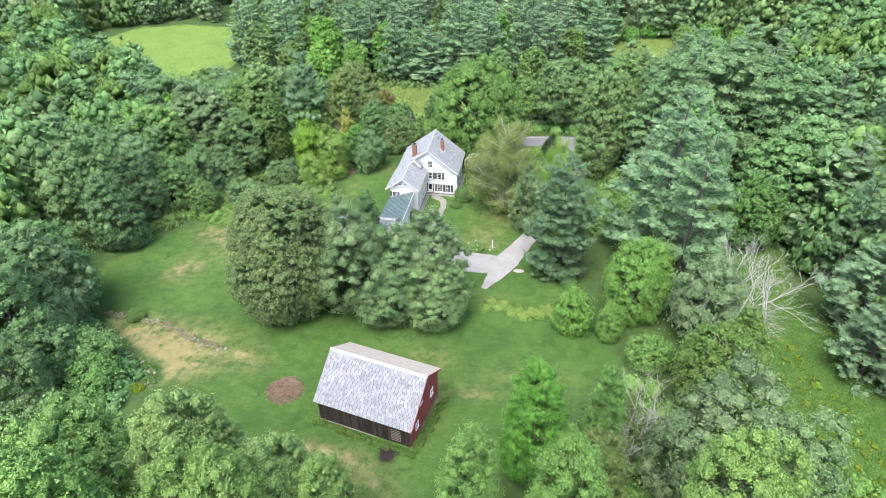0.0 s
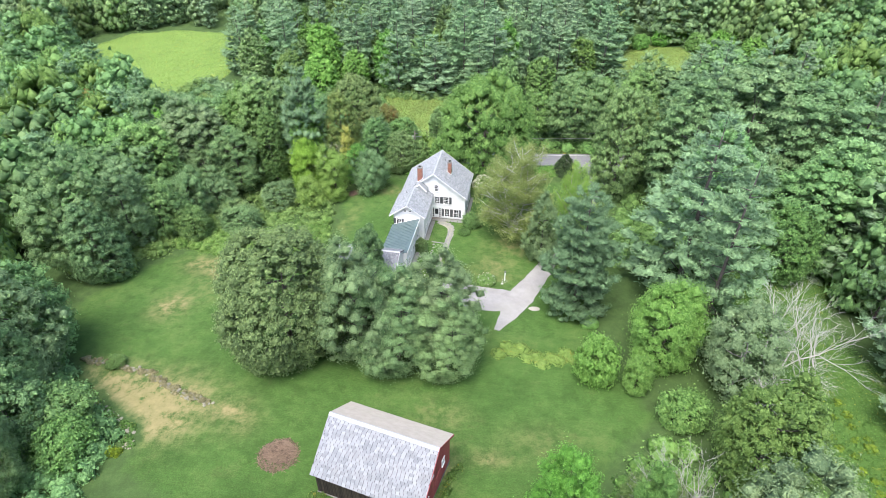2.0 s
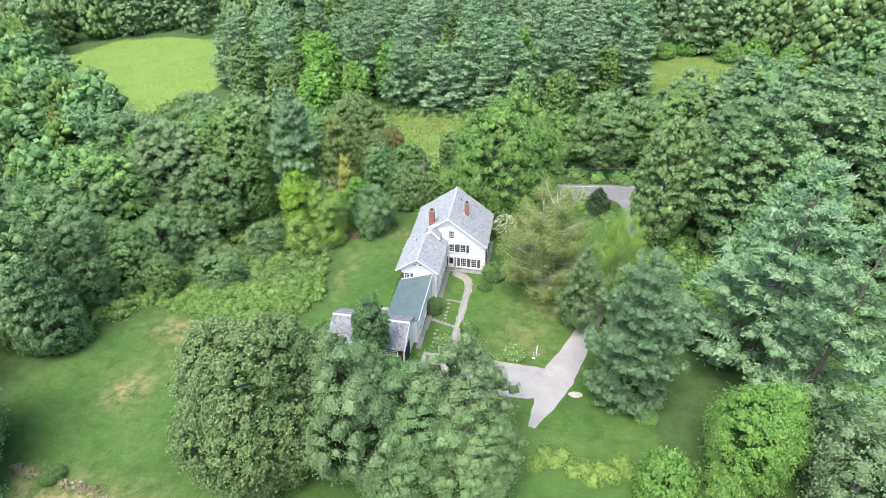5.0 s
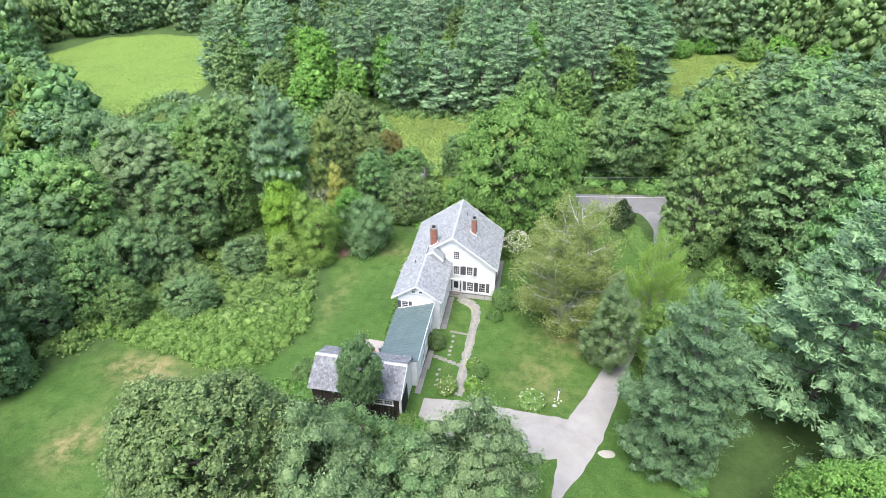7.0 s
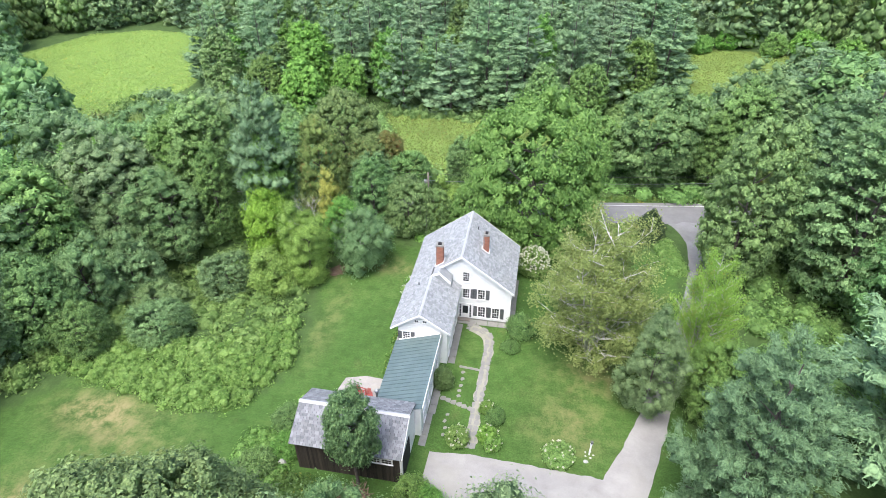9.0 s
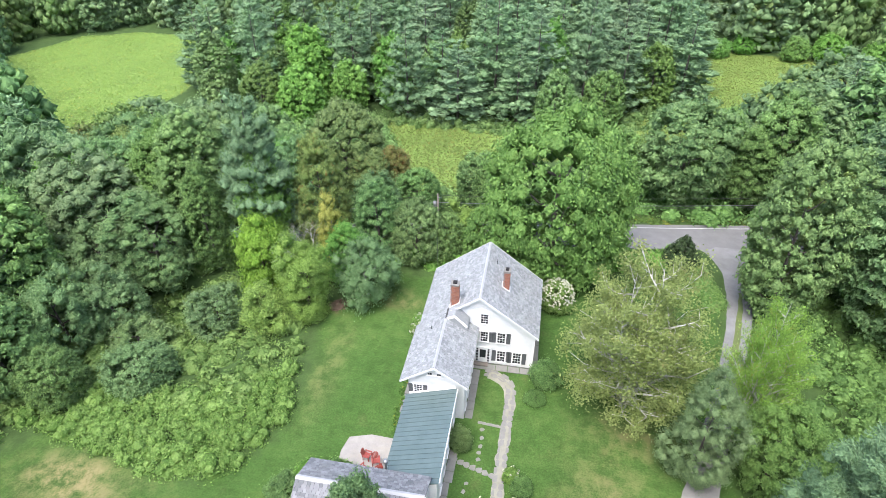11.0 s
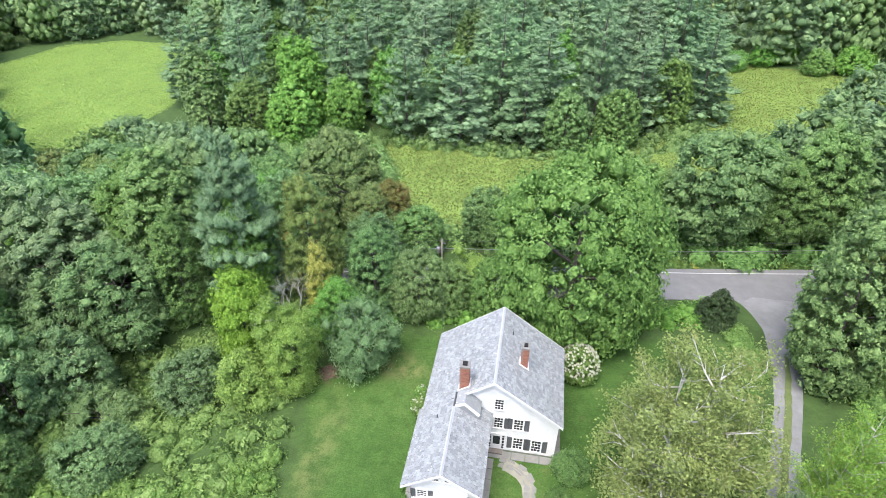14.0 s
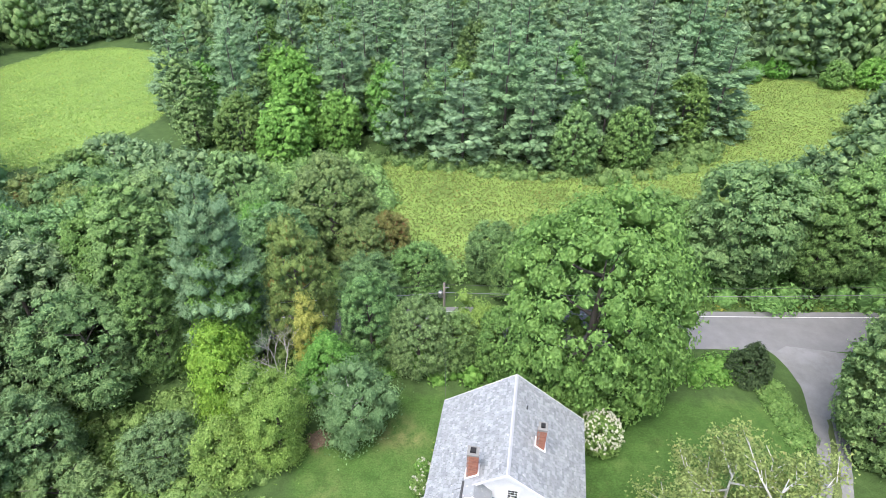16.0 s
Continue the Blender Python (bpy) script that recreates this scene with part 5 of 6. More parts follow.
def garden_chair(x, y, turn, first=None):
    m = pose(x, y, gz(x, y) + 0.075, 0, 0, turn)
    if first:
        return copy_thing(first, m)
    C = new("garden_chair")
    for k in range(5):
        part("seat_slat", boxed(-0.27, 0.27, -0.26 + k * 0.105, -0.17 + k * 0.105, 0.38 - 0.01 * k, 0.405 - 0.01 * k), M_REDCHAIR, C)
    for k in range(5):
        bm = boxed(-0.27 + k * 0.11, -0.18 + k * 0.11, -0.012, 0.012, 0.0, 0.62 + 0.06 * (2 - abs(k - 2)), m=pose(0, 0.26, 0.34, -18))
        part("back_slat", bm, M_REDCHAIR, C)
    for sx in (-0.31, 0.31):
        part("armrest", boxed(sx - 0.06, sx + 0.06, -0.34, 0.32, 0.58, 0.605), M_REDCHAIR, C)
        for sy in (-0.28, 0.24):
            part("leg", boxed(sx - 0.03, sx + 0.03, sy - 0.03, sy + 0.03, 0.0, 0.58), M_REDCHAIR, C)
    C.matrix_basis = m
    return tagged(C, "red slatted wooden garden chair on the patio", "chair", "chairs on the patio")


chair = garden_chair(-7.0, -13.0, 20)
garden_chair(-7.9, -12.6, 80, chair)
garden_chair(-6.6, -14.0, -40, chair)
garden_chair(-7.8, -13.9, 150, chair)


# ---- flowering shrubs ----
def hydrangea(x, y, h, r, blooms, label, seed, bloom=0.10):
    """A bush of green leaves with white flower heads over it."""
    rng = np.random.default_rng(seed)
    top = tagged(new("hydrangea"), label, "flowering shrub")
    q, cores = crown(rng, h, r, 0.0, int(1400 * r * r / 1.5) + 400, 0.085, size=0.2)
    part_mesh("leaves", foliage_mesh("leaves", [M_BRAMBLE], q, cores), None, top, world=False)
    d = sphere_dirs(rng, blooms, 0.0)
    c = d * np.array([r, r, h * 0.56]) * rng.uniform(0.88, 1.06, (blooms, 1)) + np.array([0, 0, h * 0.42])
    n = 16
    dd = sphere_dirs(rng, blooms * n, -0.3)
    pos = np.repeat(c, n, 0) + dd * bloom * rng.uniform(0.5, 1.1, (blooms * n, 1))
    tagged(part_mesh("bloom_cover", foliage_mesh("bloom_cover", [M_BLOOM], leaves_at(rng, pos, dd + np.array([0, 0, 0.3]), 0.06 * bloom / 0.13)), None, top, "white flower heads", world=False), kind="stuff")
    bm = bmesh.new()
    for k in range(6):
        a = k * 1.05
        tube(bm, [(0, 0, -0.1), (math.cos(a) * r * 0.4, math.sin(a) * r * 0.4, h * 0.55)], [0.03, 0.012], 5)
    part("stems", bm, M_BARK, top, world=False)
    top.matrix_basis = pose(x, y, gz(x, y))
    return top


hydrangea(2.2, -16.3, 1.5, 1.15, 20, "leafy white-flowered hydrangea beside the garden walk", 1)
hydrangea(4.9, -15.6, 1.4, 1.0, 14, "white-flowered hydrangea beside the garden walk", 2)
hydrangea(5.4, -16.4, 1.2, 0.85, 10, "small white-flowered hydrangea at the yard edge", 3)
hydrangea(4.4, -12.4, 1.2, 0.75, 8, "sparse white-flowered shrub beside the walk", 4)
hydrangea(11.3, -16.6, 1.2, 1.5, 26, "low spreading white hydrangea at the lawn edge", 5)
hydrangea(7.6, 10.2, 3.9, 2.0, 330, "tall hydrangea thick with white blooms by the house", 6, 0.115)
hydrangea(-7.0, 3.4, 1.3, 0.8, 30, "white-flowered shrub against the house wall", 7)
hydrangea(-7.1, 5.2, 1.1, 0.7, 20, "white-flowered shrub against the house wall", 8)
for x, y, h, r, k, l in ((5.4, -13.4, 1.5, 1.0, "darkshrub", "dark green shrub beside the garden walk"), (-0.2, -9.9, 2.6, 1.15, "darkshrub", "dark clipped shrub against the wing"),
                         (6.9, -0.9, 2.7, 1.7, "darkshrub", "dense dark shrub at the house corner"), (6.0, -3.6, 0.9, 1.1, "darkshrub", "low reddish-green shrub on the lawn"),
                         (-0.6, -22.8, 2.4, 1.6, "darkshrub", "dark shrub at the shed corner"), (1.0, -23.5, 2.2, 1.5, "shrub", "leafy shrub at the yard edge"),
                         (-9.7, -14.9, 1.9, 1.5, "darkshrub", "dark shrub beside the patio"), (-11.8, -15.4, 2.2, 1.5, "shrub", "leafy shrub behind the shed"), (-13.6, -17.0, 1.9, 1.6, "darkshrub", "dark shrub behind the shed"),
                         (26.6, -34.3, 6.6, 2.9, "shrub", "rounded bright green shrub on the lawn"), (31.4, -35.6, 5.6, 1.9, "shrub", "yellow-green shrub at the lawn edge"),
                         (36.0, -40.0, 4.6, 2.9, "darkshrub", "grey-green shrub at the lawn edge"), (22.8, 21.3, 4.8, 2.3, "cone", "dark conical evergreen by the road"),
                         (26.4, -24.1, 1.2, 1.4, "shrub", "low green shrub under the pine"), (-33.5, -42.0, 1.4, 1.3, "darkshrub", "dark shrub by the stone wall"),
                         (-33.0, -52.0, 5.6, 4.0, "darkshrub", "mass of dark vines on the bank"), (-29.6, -55.6, 5.0, 3.6, "darkshrub", "mass of dark vines on the bank"), (-37.0, -57.5, 5.5, 4.2, "darkshrub", "mass of dark vines on the bank"),
                         (-12.5, -20.0, 1.6, 1.6, "shrub", "weedy green shrub at the shed wall"), (-14.5, -22.5, 1.8, 1.9, "darkshrub", "tangled shrub beside the shed")):
    tree(k, x, y, h, r, l, "shrub")
tree("round", -5.2, -22.4, 11.9, 2.3, "small dark green tree before the shed", "tree")
mounds("ground_cover", [(14.6 + 0.95 * k, -32.6 + 0.8 * math.sin(k * 0.8) + (k % 2) * 1.1, 1.0, 0.5) for k in range(11)], 0.085, M_FIELD, "low bright green ground cover on the lawn", per=320)
mounds("drive_hedge", [(23.6 + 0.45 * (k % 4) + (0.06 * k), 21.0 - 0.3 * k, 0.9, 0.9) for k in range(26)], 0.1, M_BRAMBLE, "low weedy hedge along the drive", per=160)
mounds("shed_weeds", [(-13.5 + 1.3 * (k % 5), -23.4 - 1.15 * (k // 5), 1.1, 0.55) for k in range(22) if (k % 5) < 4], 0.09, M_WEED, "rank weeds beside the shed", per=190)
mounds("west_weeds", [(-16.2 + 1.2 * (k % 4), -19.0 - 1.2 * (k // 4), 1.2, 0.6) for k in range(22)], 0.1, M_BRAMBLE, "rank weeds on the bank by the shed", per=170)


# ---- lamp post, slab, piles ----
def lamp_post(x, y):
    z = gz(x, y)
    L = thing("lamp_post", x, y, z, "white wooden garden lamp post on the lawn", "lamp post")
    part("post", boxed(x - 0.06, x + 0.06, y - 0.06, y + 0.06, z - 0.2, z + 1.55, bev=0.008), M_TRIM, L)
    part("cap", boxed(x - 0.1, x + 0.1, y - 0.1, y + 0.1, z + 1.55, z + 1.6), M_TRIM, L)
    part("lantern", boxed(x - 0.075, x + 0.075, y - 0.075, y + 0.075, z + 1.6, z + 1.82), M_GLASS, L)
    part("lantern_roof", prism([(x - 0.12, y - 0.12, z + 1.82), (x + 0.12, y - 0.12, z + 1.82), (x + 0.12, y + 0.12, z + 1.82), (x - 0.12, y + 0.12, z + 1.82)], (0, 0, 0.06)), M_SHUT, L)
    for k in range(5):
        a = k * 1.26
        s = part("base_stone", boxed(-0.09, 0.09, -0.07, 0.07, -0.05, 0.06, m=pose(x + 0.38 * math.cos(a), y + 0.34 * math.sin(a), z, 0, 0, k * 50), bev=0.03), M_WHITESTONE, L)


M_WHITESTONE = surface("stone_white", (0.34, 0.34, 0.32), (0.52, 0.52, 0.49), 3, 0.8, 20, 0.4, 0.01)
lamp_post(14.0, -15.7)


def rock(name, x, y, w, d, h, mat, label, seed, turn=0):
    rng = np.random.default_rng(seed)
    bm = bmesh.new()
    bmesh.ops.create_icosphere(bm, subdivisions=2, radius=1.0)
    for v in bm.verts:
        v.co *= rng.uniform(0.82, 1.05)
        v.co = Vector((v.co.x * w / 2, v.co.y * d / 2, v.co.z * h * (1.0 if v.co.z > 0 else 0.5)))
    bmesh.ops.transform(bm, matrix=pose(x, y, gz(x, y), 0, 0, turn), verts=bm.verts[:])
    return single(name, bm, mat, label, "rock")


rock("boulder", 18.8, -21.8, 1.9, 1.1, 0.16, M_PATIO, "flat pale boulder beside the drive", 3, 10)
rock("boulder", 13.7, -16.5, 0.5, 0.35, 0.18, M_WHITESTONE, "small pale rock near the lamp post", 4)
rock("boulder", -12.35, -21.6, 0.9, 0.5, 0.9, M_WHITESTONE, "pale rock against the shed corner", 6)


def heap(name, x, y, r, h, n, size, mat, label, category, seed):
    """A pile of sticks as one mesh."""
    rng = np.random.default_rng(seed)
    bm = bmesh.new()
    for k in range(n):
        a, q = rng.uniform(0, 6.28), math.sqrt(rng.uniform()) * r
        px, py = x + q * math.cos(a), y + q * math.sin(a)
        z = gz(px, py) + 0.02 + h * (1 - (q / r) ** 2) * rng.uniform(0.4, 1)
        t, L = rng.uniform(0, 6.28), size * rng.uniform(0.5, 1.3)
        e = Vector((math.cos(t) * L, math.sin(t) * L, rng.normal() * 0.06))
        tube(bm, [Vector((px, py, z)) - e, Vector((px, py, z)) + e], [0.025 * size / 0.4, 0.012 * size / 0.4], 4)
    c = gz(x, y)
    m = pose(x, y, c - 0.06) @ Matrix.Diagonal((r * 0.9, r * 0.9, h * 0.5, 1))
    bmesh.ops.create_icosphere(bm, subdivisions=3, radius=1.0, matrix=m)
    return single(name, bm, mat, label, category, kind="stuff")


heap("brush_pile", -6.8, -52.6, 2.1, 0.35, 900, 0.4, M_BRUSH, "brown heap of old brush on the lawn", "brush pile", 11)
heap("log_pile", -5.2, -24.0, 1.3, 0.5, 90, 0.8, M_BRUSH, "pile of cut branches behind the shed", "brush pile", 12)
heap("stump_pile", -17.0, 6.9, 1.1, 0.4, 130, 0.4, M_BRUSH, "old brown stump heap at the lawn edge", "brush pile", 13)
heap("branch_pile", 7.4, -59.4, 0.9, 0.35, 60, 0.6, M_BOARD, "dark fallen branches at the barn corner", "brush pile", 14)


def stone_row(name, line, n, label, seed):
    rng = np.random.default_rng(seed)
    W = tagged(move(new(name), *line[0], gz(*line[0])), label, "stone wall")
    p = np.array(line)
    s = np.concatenate([[0], np.cumsum(np.hypot(*np.diff(p, axis=0).T))])
    bm = bmesh.new()
    bmesh.ops.create_icosphere(bm, subdivisions=1, radius=0.5)
    me = bpy.data.meshes.new("stone")
    bm.to_mesh(me)
    bm.free()
    me.materials.append(M_FIELDSTONE)
    inv = W.matrix_basis.inverted()
    for k in range(n):
        q = s[-1] * (k + rng.uniform(0, 1)) / n
        x, y = np.interp(q, s, p[:, 0]) + rng.normal() * 0.28, np.interp(q, s, p[:, 1]) + rng.normal() * 0.28
        o = new("stone", me)
        o.parent = W
        o.matrix_parent_inverse = inv
        w = rng.uniform(0.15, 0.55)
        o.matrix_basis = pose(x, y, gz(x, y) + 0.04, rng.uniform(-20, 20), rng.uniform(-20, 20), rng.uniform(0, 360)) @ Matrix.Diagonal((w, w * rng.uniform(0.6, 1), w * rng.uniform(0.4, 0.7), 1))
    return W


M_FIELDSTONE = surface("fieldstone", (0.18, 0.17, 0.125), (0.36, 0.34, 0.26), 2.5, 0.9, 18, 0.6, 0.02)
stone_row("stone_wall", [(-39, -41.4), (-34.7, -41.9), (-28.8, -42.8), (-22.9, -45.5), (-17.6, -46.9)], 120, "tumbled low fieldstone wall across the lawn", 21)
stone_row("stone_wall", [(-35, -46.9), (-29.4, -49.6), (-25.4, -51.2), (-23.3, -54.2)], 90, "scattered fieldstones along the bank", 22)


def row(line, step, r, h, seed, spread=0.3):
    """Places for low growth along a line of (x, y)."""
    rng, out = random.Random(seed), []
    for (ax, ay), (bx, by) in zip(line, line[1:]):
        n = max(1, int(math.hypot(bx - ax, by - ay) / step))
        for k in range(n):
            f = (k + rng.random()) / n
            out.append((ax + (bx - ax) * f + rng.uniform(-spread, spread), ay + (by - ay) * f + rng.uniform(-spread, spread), r * rng.uniform(0.6, 1.3), h * rng.uniform(0.5, 1.3)))
    return out


mounds("barn_weeds", row([(-1.6, -56.4), (4.6, -57.9), (9.9, -59.2), (11.1, -55.0), (12.1, -50.4)], 0.3, 0.45, 0.35, 71), 0.07, M_WEED, "rough grass and weeds along the barn wall", per=60)
mounds("house_weeds", row([(-6.5, -9.5), (-6.6, -4.0), (-6.7, 2.0), (-6.6, 8.0)], 0.6, 0.3, 0.25, 72, 0.25), 0.06, M_WEED, "weeds along the house paving", per=50)
mounds("verge_weeds", row([(12.0, 31.6), (22.0, 33.3), (34.0, 35.4), (46.0, 37.4)], 0.5, 0.8, 0.3, 73, 0.7), 0.11, M_WEED, "grassy verge beyond the road", per=60)


# ---- utility pole and wires ----
def utility_pole(x, y, top):
    z = gz(x, y)
    P = thing("utility_pole", x, y, z, "weathered wooden utility pole with a grey transformer", "utility pole")
    part("pole", tube(bmesh.new(), [(x, y, z - 0.5), (x, y, top)], [0.16, 0.11], 10), M_WOODP, P, smooth=True)
    t = part("transformer", tube(bmesh.new(), [(x - 0.38, y - 0.1, top - 1.9), (x - 0.38, y - 0.1, top - 1.85), (x - 0.38, y - 0.1, top - 1.15), (x - 0.38, y - 0.1, top - 1.08)], [0.2, 0.24, 0.24, 0.12], 12), M_METAL, P, "pale grey transformer can", smooth=True)
    part("bushing", tube(bmesh.new(), [(x - 0.38, y - 0.1, top - 1.08), (x - 0.38, y - 0.1, top - 0.85)], [0.05, 0.04], 6), M_SHUT, t)
    part("bracket", boxed(x, x + 0.5, y - 0.03, y + 0.03, top - 0.6, top - 0.52), M_METAL, P)
    return P


utility_pole(-8.3, 23.4, 5.4)
POLE_W, POLE_E = (-60, 14.6), (62, 35.4)


def wire(a, b, sag, label, thick=0.018):
    bm = bmesh.new()
    pts = []
    for k in range(15):
        f = k / 14
        p = Vector(a).lerp(Vector(b), f)
        p.z -= sag * 4 * f * (1 - f)
        pts.append(p)
    tube(bm, pts, [thick] * 15, 4)
    return single("overhead_wire", bm, M_WIRE if thick < 0.03 else M_METAL, label, "wire", "wires along the road")


for dz, th in ((5.2, 0.018), (4.1, 0.035), (3.75, 0.02)):
    wire((-8.3, 23.4, dz), (62, 35.4, dz + 1.0), 0.9, "overhead wire strung along the road", th)
    wire((-8.3, 23.4, dz), (-60, 14.6, dz - 2.0), 0.9, "overhead wire strung along the road", th)
wire((-8.3, 23.4, 4.3), (-5.7, 8.8, 4.75), 0.35, "service wire from pole to house", 0.02)


# ---- dead and bare trees ----
def bare_tree(x, y, h, spread, seed, label, depth=4, thick=0.2, stems=1):
    """A leafless tree: limbs that fork and thin out to twigs."""
    rng = np.random.default_rng(seed)
    bm = bmesh.new()
    T = tagged(new("bare_tree"), label, "dead tree")

    def grow(p, d, L, t, n):
        mid = p + d * L * 0.5 + Vector(rng.normal(size=3)) * L * 0.05
        e = p + d * L
        tube(bm, [p, mid, e], [t, t * 0.85, t * 0.68], 6 if n > 2 else 4)
        if n:
            for k in range(3 if n > 1 else 4):
                dd = (d + Vector(rng.normal(size=3)) * spread + Vector((0, 0, 0.10))).normalized()
                grow(e if k < 2 else mid, dd, L * rng.uniform(0.55, 0.78), t * 0.55, n - 1)
    for s in range(stems):
        d = Vector((rng.normal() * 0.25 * (stems > 1), rng.normal() * 0.25 * (stems > 1), 1)).normalized()
        grow(Vector((0.3 * s, 0, -0.4)), d, h * 0.36, thick, depth)
    part("limb_frame", bm, M_DEAD, T, world=False)
    T.matrix_basis = pose(x, y, gz(x, y))
    return T


bare_tree(45.4, -34.8, 16.0, 0.40, 31, "tall silver dead tree with bare forked limbs", 5, 0.16, 2)
bare_tree(48.4, -36.0, 14, 0.45, 32, "leaning dead tree with silver limbs", 5, 0.12, 2)
bare_tree(42.5, -39.0, 9, 0.5, 33, "low dead tree with grey twigs", 4, 0.16, 2)
bare_tree(31.0, -56.5, 13, 0.4, 34, "thin bare grey sapling", 4, 0.08, 3)
bare_tree(34.0, -55.4, 12, 0.4, 35, "thin bare grey sapling", 4, 0.08, 3)
bare_tree(-21.6, 12.4, 10.5, 0.5, 36, "dead grey tree among the greenery", 4, 0.1, 2)


M_GOLD = leaf_material("goldenrod_bloom", (0.13, 0.22, 0.045), (0.27, 0.36, 0.06))

# ---- straw-pale dry grass along the old walls ----
M_STRAW = leaf_material("dry_grass", (0.20, 0.19, 0.09), (0.42, 0.38, 0.20))
for name, line in (("wall_grass", [(-39, -41.4), (-34.7, -41.9), (-28.8, -42.8), (-22.9, -45.5), (-17.6, -46.9)]), ("bank_grass", [(-35, -46.9), (-29.4, -49.6), (-25.4, -51.2), (-23.3, -54.2)])):
    spots, rng = [], random.Random(len(name))
    for (ax, ay), (bx, by) in zip(line, line[1:]):
        n = int(math.hypot(bx - ax, by - ay) / 0.33)
        for k in range(n):
            f = k / n
            spots.append((ax + (bx - ax) * f + rng.uniform(-0.45, 0.45), ay + (by - ay) * f + rng.uniform(-0.45, 0.45), rng.uniform(0.25, 0.5), rng.uniform(0.15, 0.35)))
    mounds(name, spots, 0.07, M_STRAW if name == "wall_grass" else M_WEED, "dry straw-coloured grass along the old stone wall" if name == "wall_grass" else "rough weeds along the bank of stones", per=40)
mounds("goldenrod", [(-25.2 + 0.5 * (k % 3), -54.6 - 0.5 * (k // 3), 0.4, 0.7) for k in range(6)], 0.06, M_GOLD, "clump of yellow goldenrod on the bank", "flowers", per=90)


# ---- trees about the lawns and along the road ----
def planted(kind, x, y, top, r, label):
    """A tree whose crown reaches up to the level top."""
    return tree(kind, x, y, top - gz(x, y), r, label, "pine" if "pine" in kind else "tree")


# the yard, the drive and the lawn's south edge
planted("great", -12.0, -36.2, 21.1, 7.9, "massive dark green maple beside the shed")
planted("ash", -2.4, -36.8, 21.2, 5.8, "feathery grey-green locust-like tree")
planted("ash", -1.5, -31.5, 15.5, 4.6, "feathery grey-green locust-like tree")
planted("ash", 6.4, -32.3, 17.1, 5.9, "feathery grey-green locust-like tree")
planted("ash", 2.2, -36.0, 16.5, 5.8, "feathery grey-green locust-like tree")
planted("ash", 8.6, -36.4, 13.6, 4.6, "feathery grey-green locust-like tree")
planted("oak", 6.8, 19.5, 19.7, 9.5, "large bright green maple behind the house")
planted("pine", 41.6, -22.5, 29.0, 6.6, "tall blue-green white pine")
planted("pine", 40.0, -12.0, 28.4, 9.4, "tall blue-green white pine")
planted("youngpine", 24.3, -20.3, 20.7, 5.6, "bushy blue-green white pine with soft plumes")
planted("ash", 19.0, -9.8, 13.4, 3.0, "leafy green tree beside the drive")
planted("lime", 25.5, -8.5, 9.5, 3.4, "leafy green sapling thicket beside the drive")
# the east side
planted("lime", 34.8, -29.6, 14.7, 4.7, "spreading apple tree with yellow-green leaves")
planted("grey", 43.0, -33.0, 15.5, 5.6, "thin grey-green tree among dead branches")
planted("oak", 42.0, -46.6, 17.9, 5.4, "mid-green oak-like tree with clustered boughs")
planted("lime", 22.1, -59.0, 20.5, 3.2, "light yellow-green broadleaf tree")
planted("lime", 27.9, -60.3, 22.8, 1.8, "light yellow-green broadleaf tree")
planted("ash", 38.7, -61.5, 23.7, 7.3, "feathery grey-green locust-like tree")
planted("big", 37.0, -68.0, 26.5, 4.5, "sugar maple with billowing yellow-green crown")
planted("lime", 24.8, -69.2, 24.6, 3.6, "light yellow-green broadleaf tree")
planted("ash", 43.5, -60.0, 20.5, 5.6, "feathery grey-green locust-like tree")
planted("lime", 17.0, -68.0, 22.4, 2.9, "light yellow-green broadleaf tree")
planted("olive", 27.5, -64.0, 19.0, 3.0, "thin brownish-green tree with bare twigs")
planted("oak", 30.5, -54.0, 11.5, 3.4, "mid-green oak-like tree with clustered boughs")
planted("elm", 59.9, -1.5, 18.6, 7.6, "grey-green tree with spreading layered boughs")
planted("elm", 64.5, 3.5, 19.5, 8.0, "grey-green tree with spreading layered boughs")
planted("maple", 55.5, -6.5, 12.5, 4.8, "dense dark green maple with rounded boughs")
planted("pine", 65.0, -17.0, 21.6, 3.9, "tall blue-green white pine")
planted("pine", 67.0, -7.0, 21.0, 7.5, "tall blue-green white pine")
planted("pine", 64.5, -28.0, 17.5, 6.5, "tall blue-green white pine")
planted("pine", 62.0, -37.0, 15.5, 5.0, "tall blue-green white pine")
planted("pine", 71.0, -17.0, 21.0, 7.5, "tall blue-green white pine")
# along the road to the east
planted("chestnut", 44.0, 24.3, 20.3, 7.5, "broad bright green tree with layered boughs")
planted("chestnut", 54.5, 21.2, 24.2, 10.5, "broad bright green tree with layered boughs")
planted("chestnut", 43.6, 12.6, 23.2, 8.4, "broad bright green tree with layered boughs")
planted("maple", 31.8, 14.6, 20.3, 5.2, "dense dark green maple with rounded boughs")
planted("elm", 47.0, 4.8, 19.5, 6.2, "grey-green tree with spreading layered boughs")
planted("chestnut", 63.5, 19.0, 22.0, 9.0, "broad bright green tree with layered boughs")
planted("olive", 36.6, 22.8, 15.3, 3.7, "tree with thin olive-yellow leaves beside the road")
planted("elm", 40.0, 19.5, 13.0, 4.2, "grey-green tree with spreading layered boughs")
planted("tallelm", 24.6, 39.0, 14.4, 6.8, "grey-green tree with spreading layered boughs")
planted("tallmaple", 29.5, 42.0, 12.5, 5.0, "dense dark green maple with rounded boughs")
planted("tallmaple", 36.8, 39.2, 15.6, 4.8, "dense green maple standing beside the road")
planted("tallmaple", 33.2, 38.2, 11.2, 3.8, "dense green maple standing beside the road")
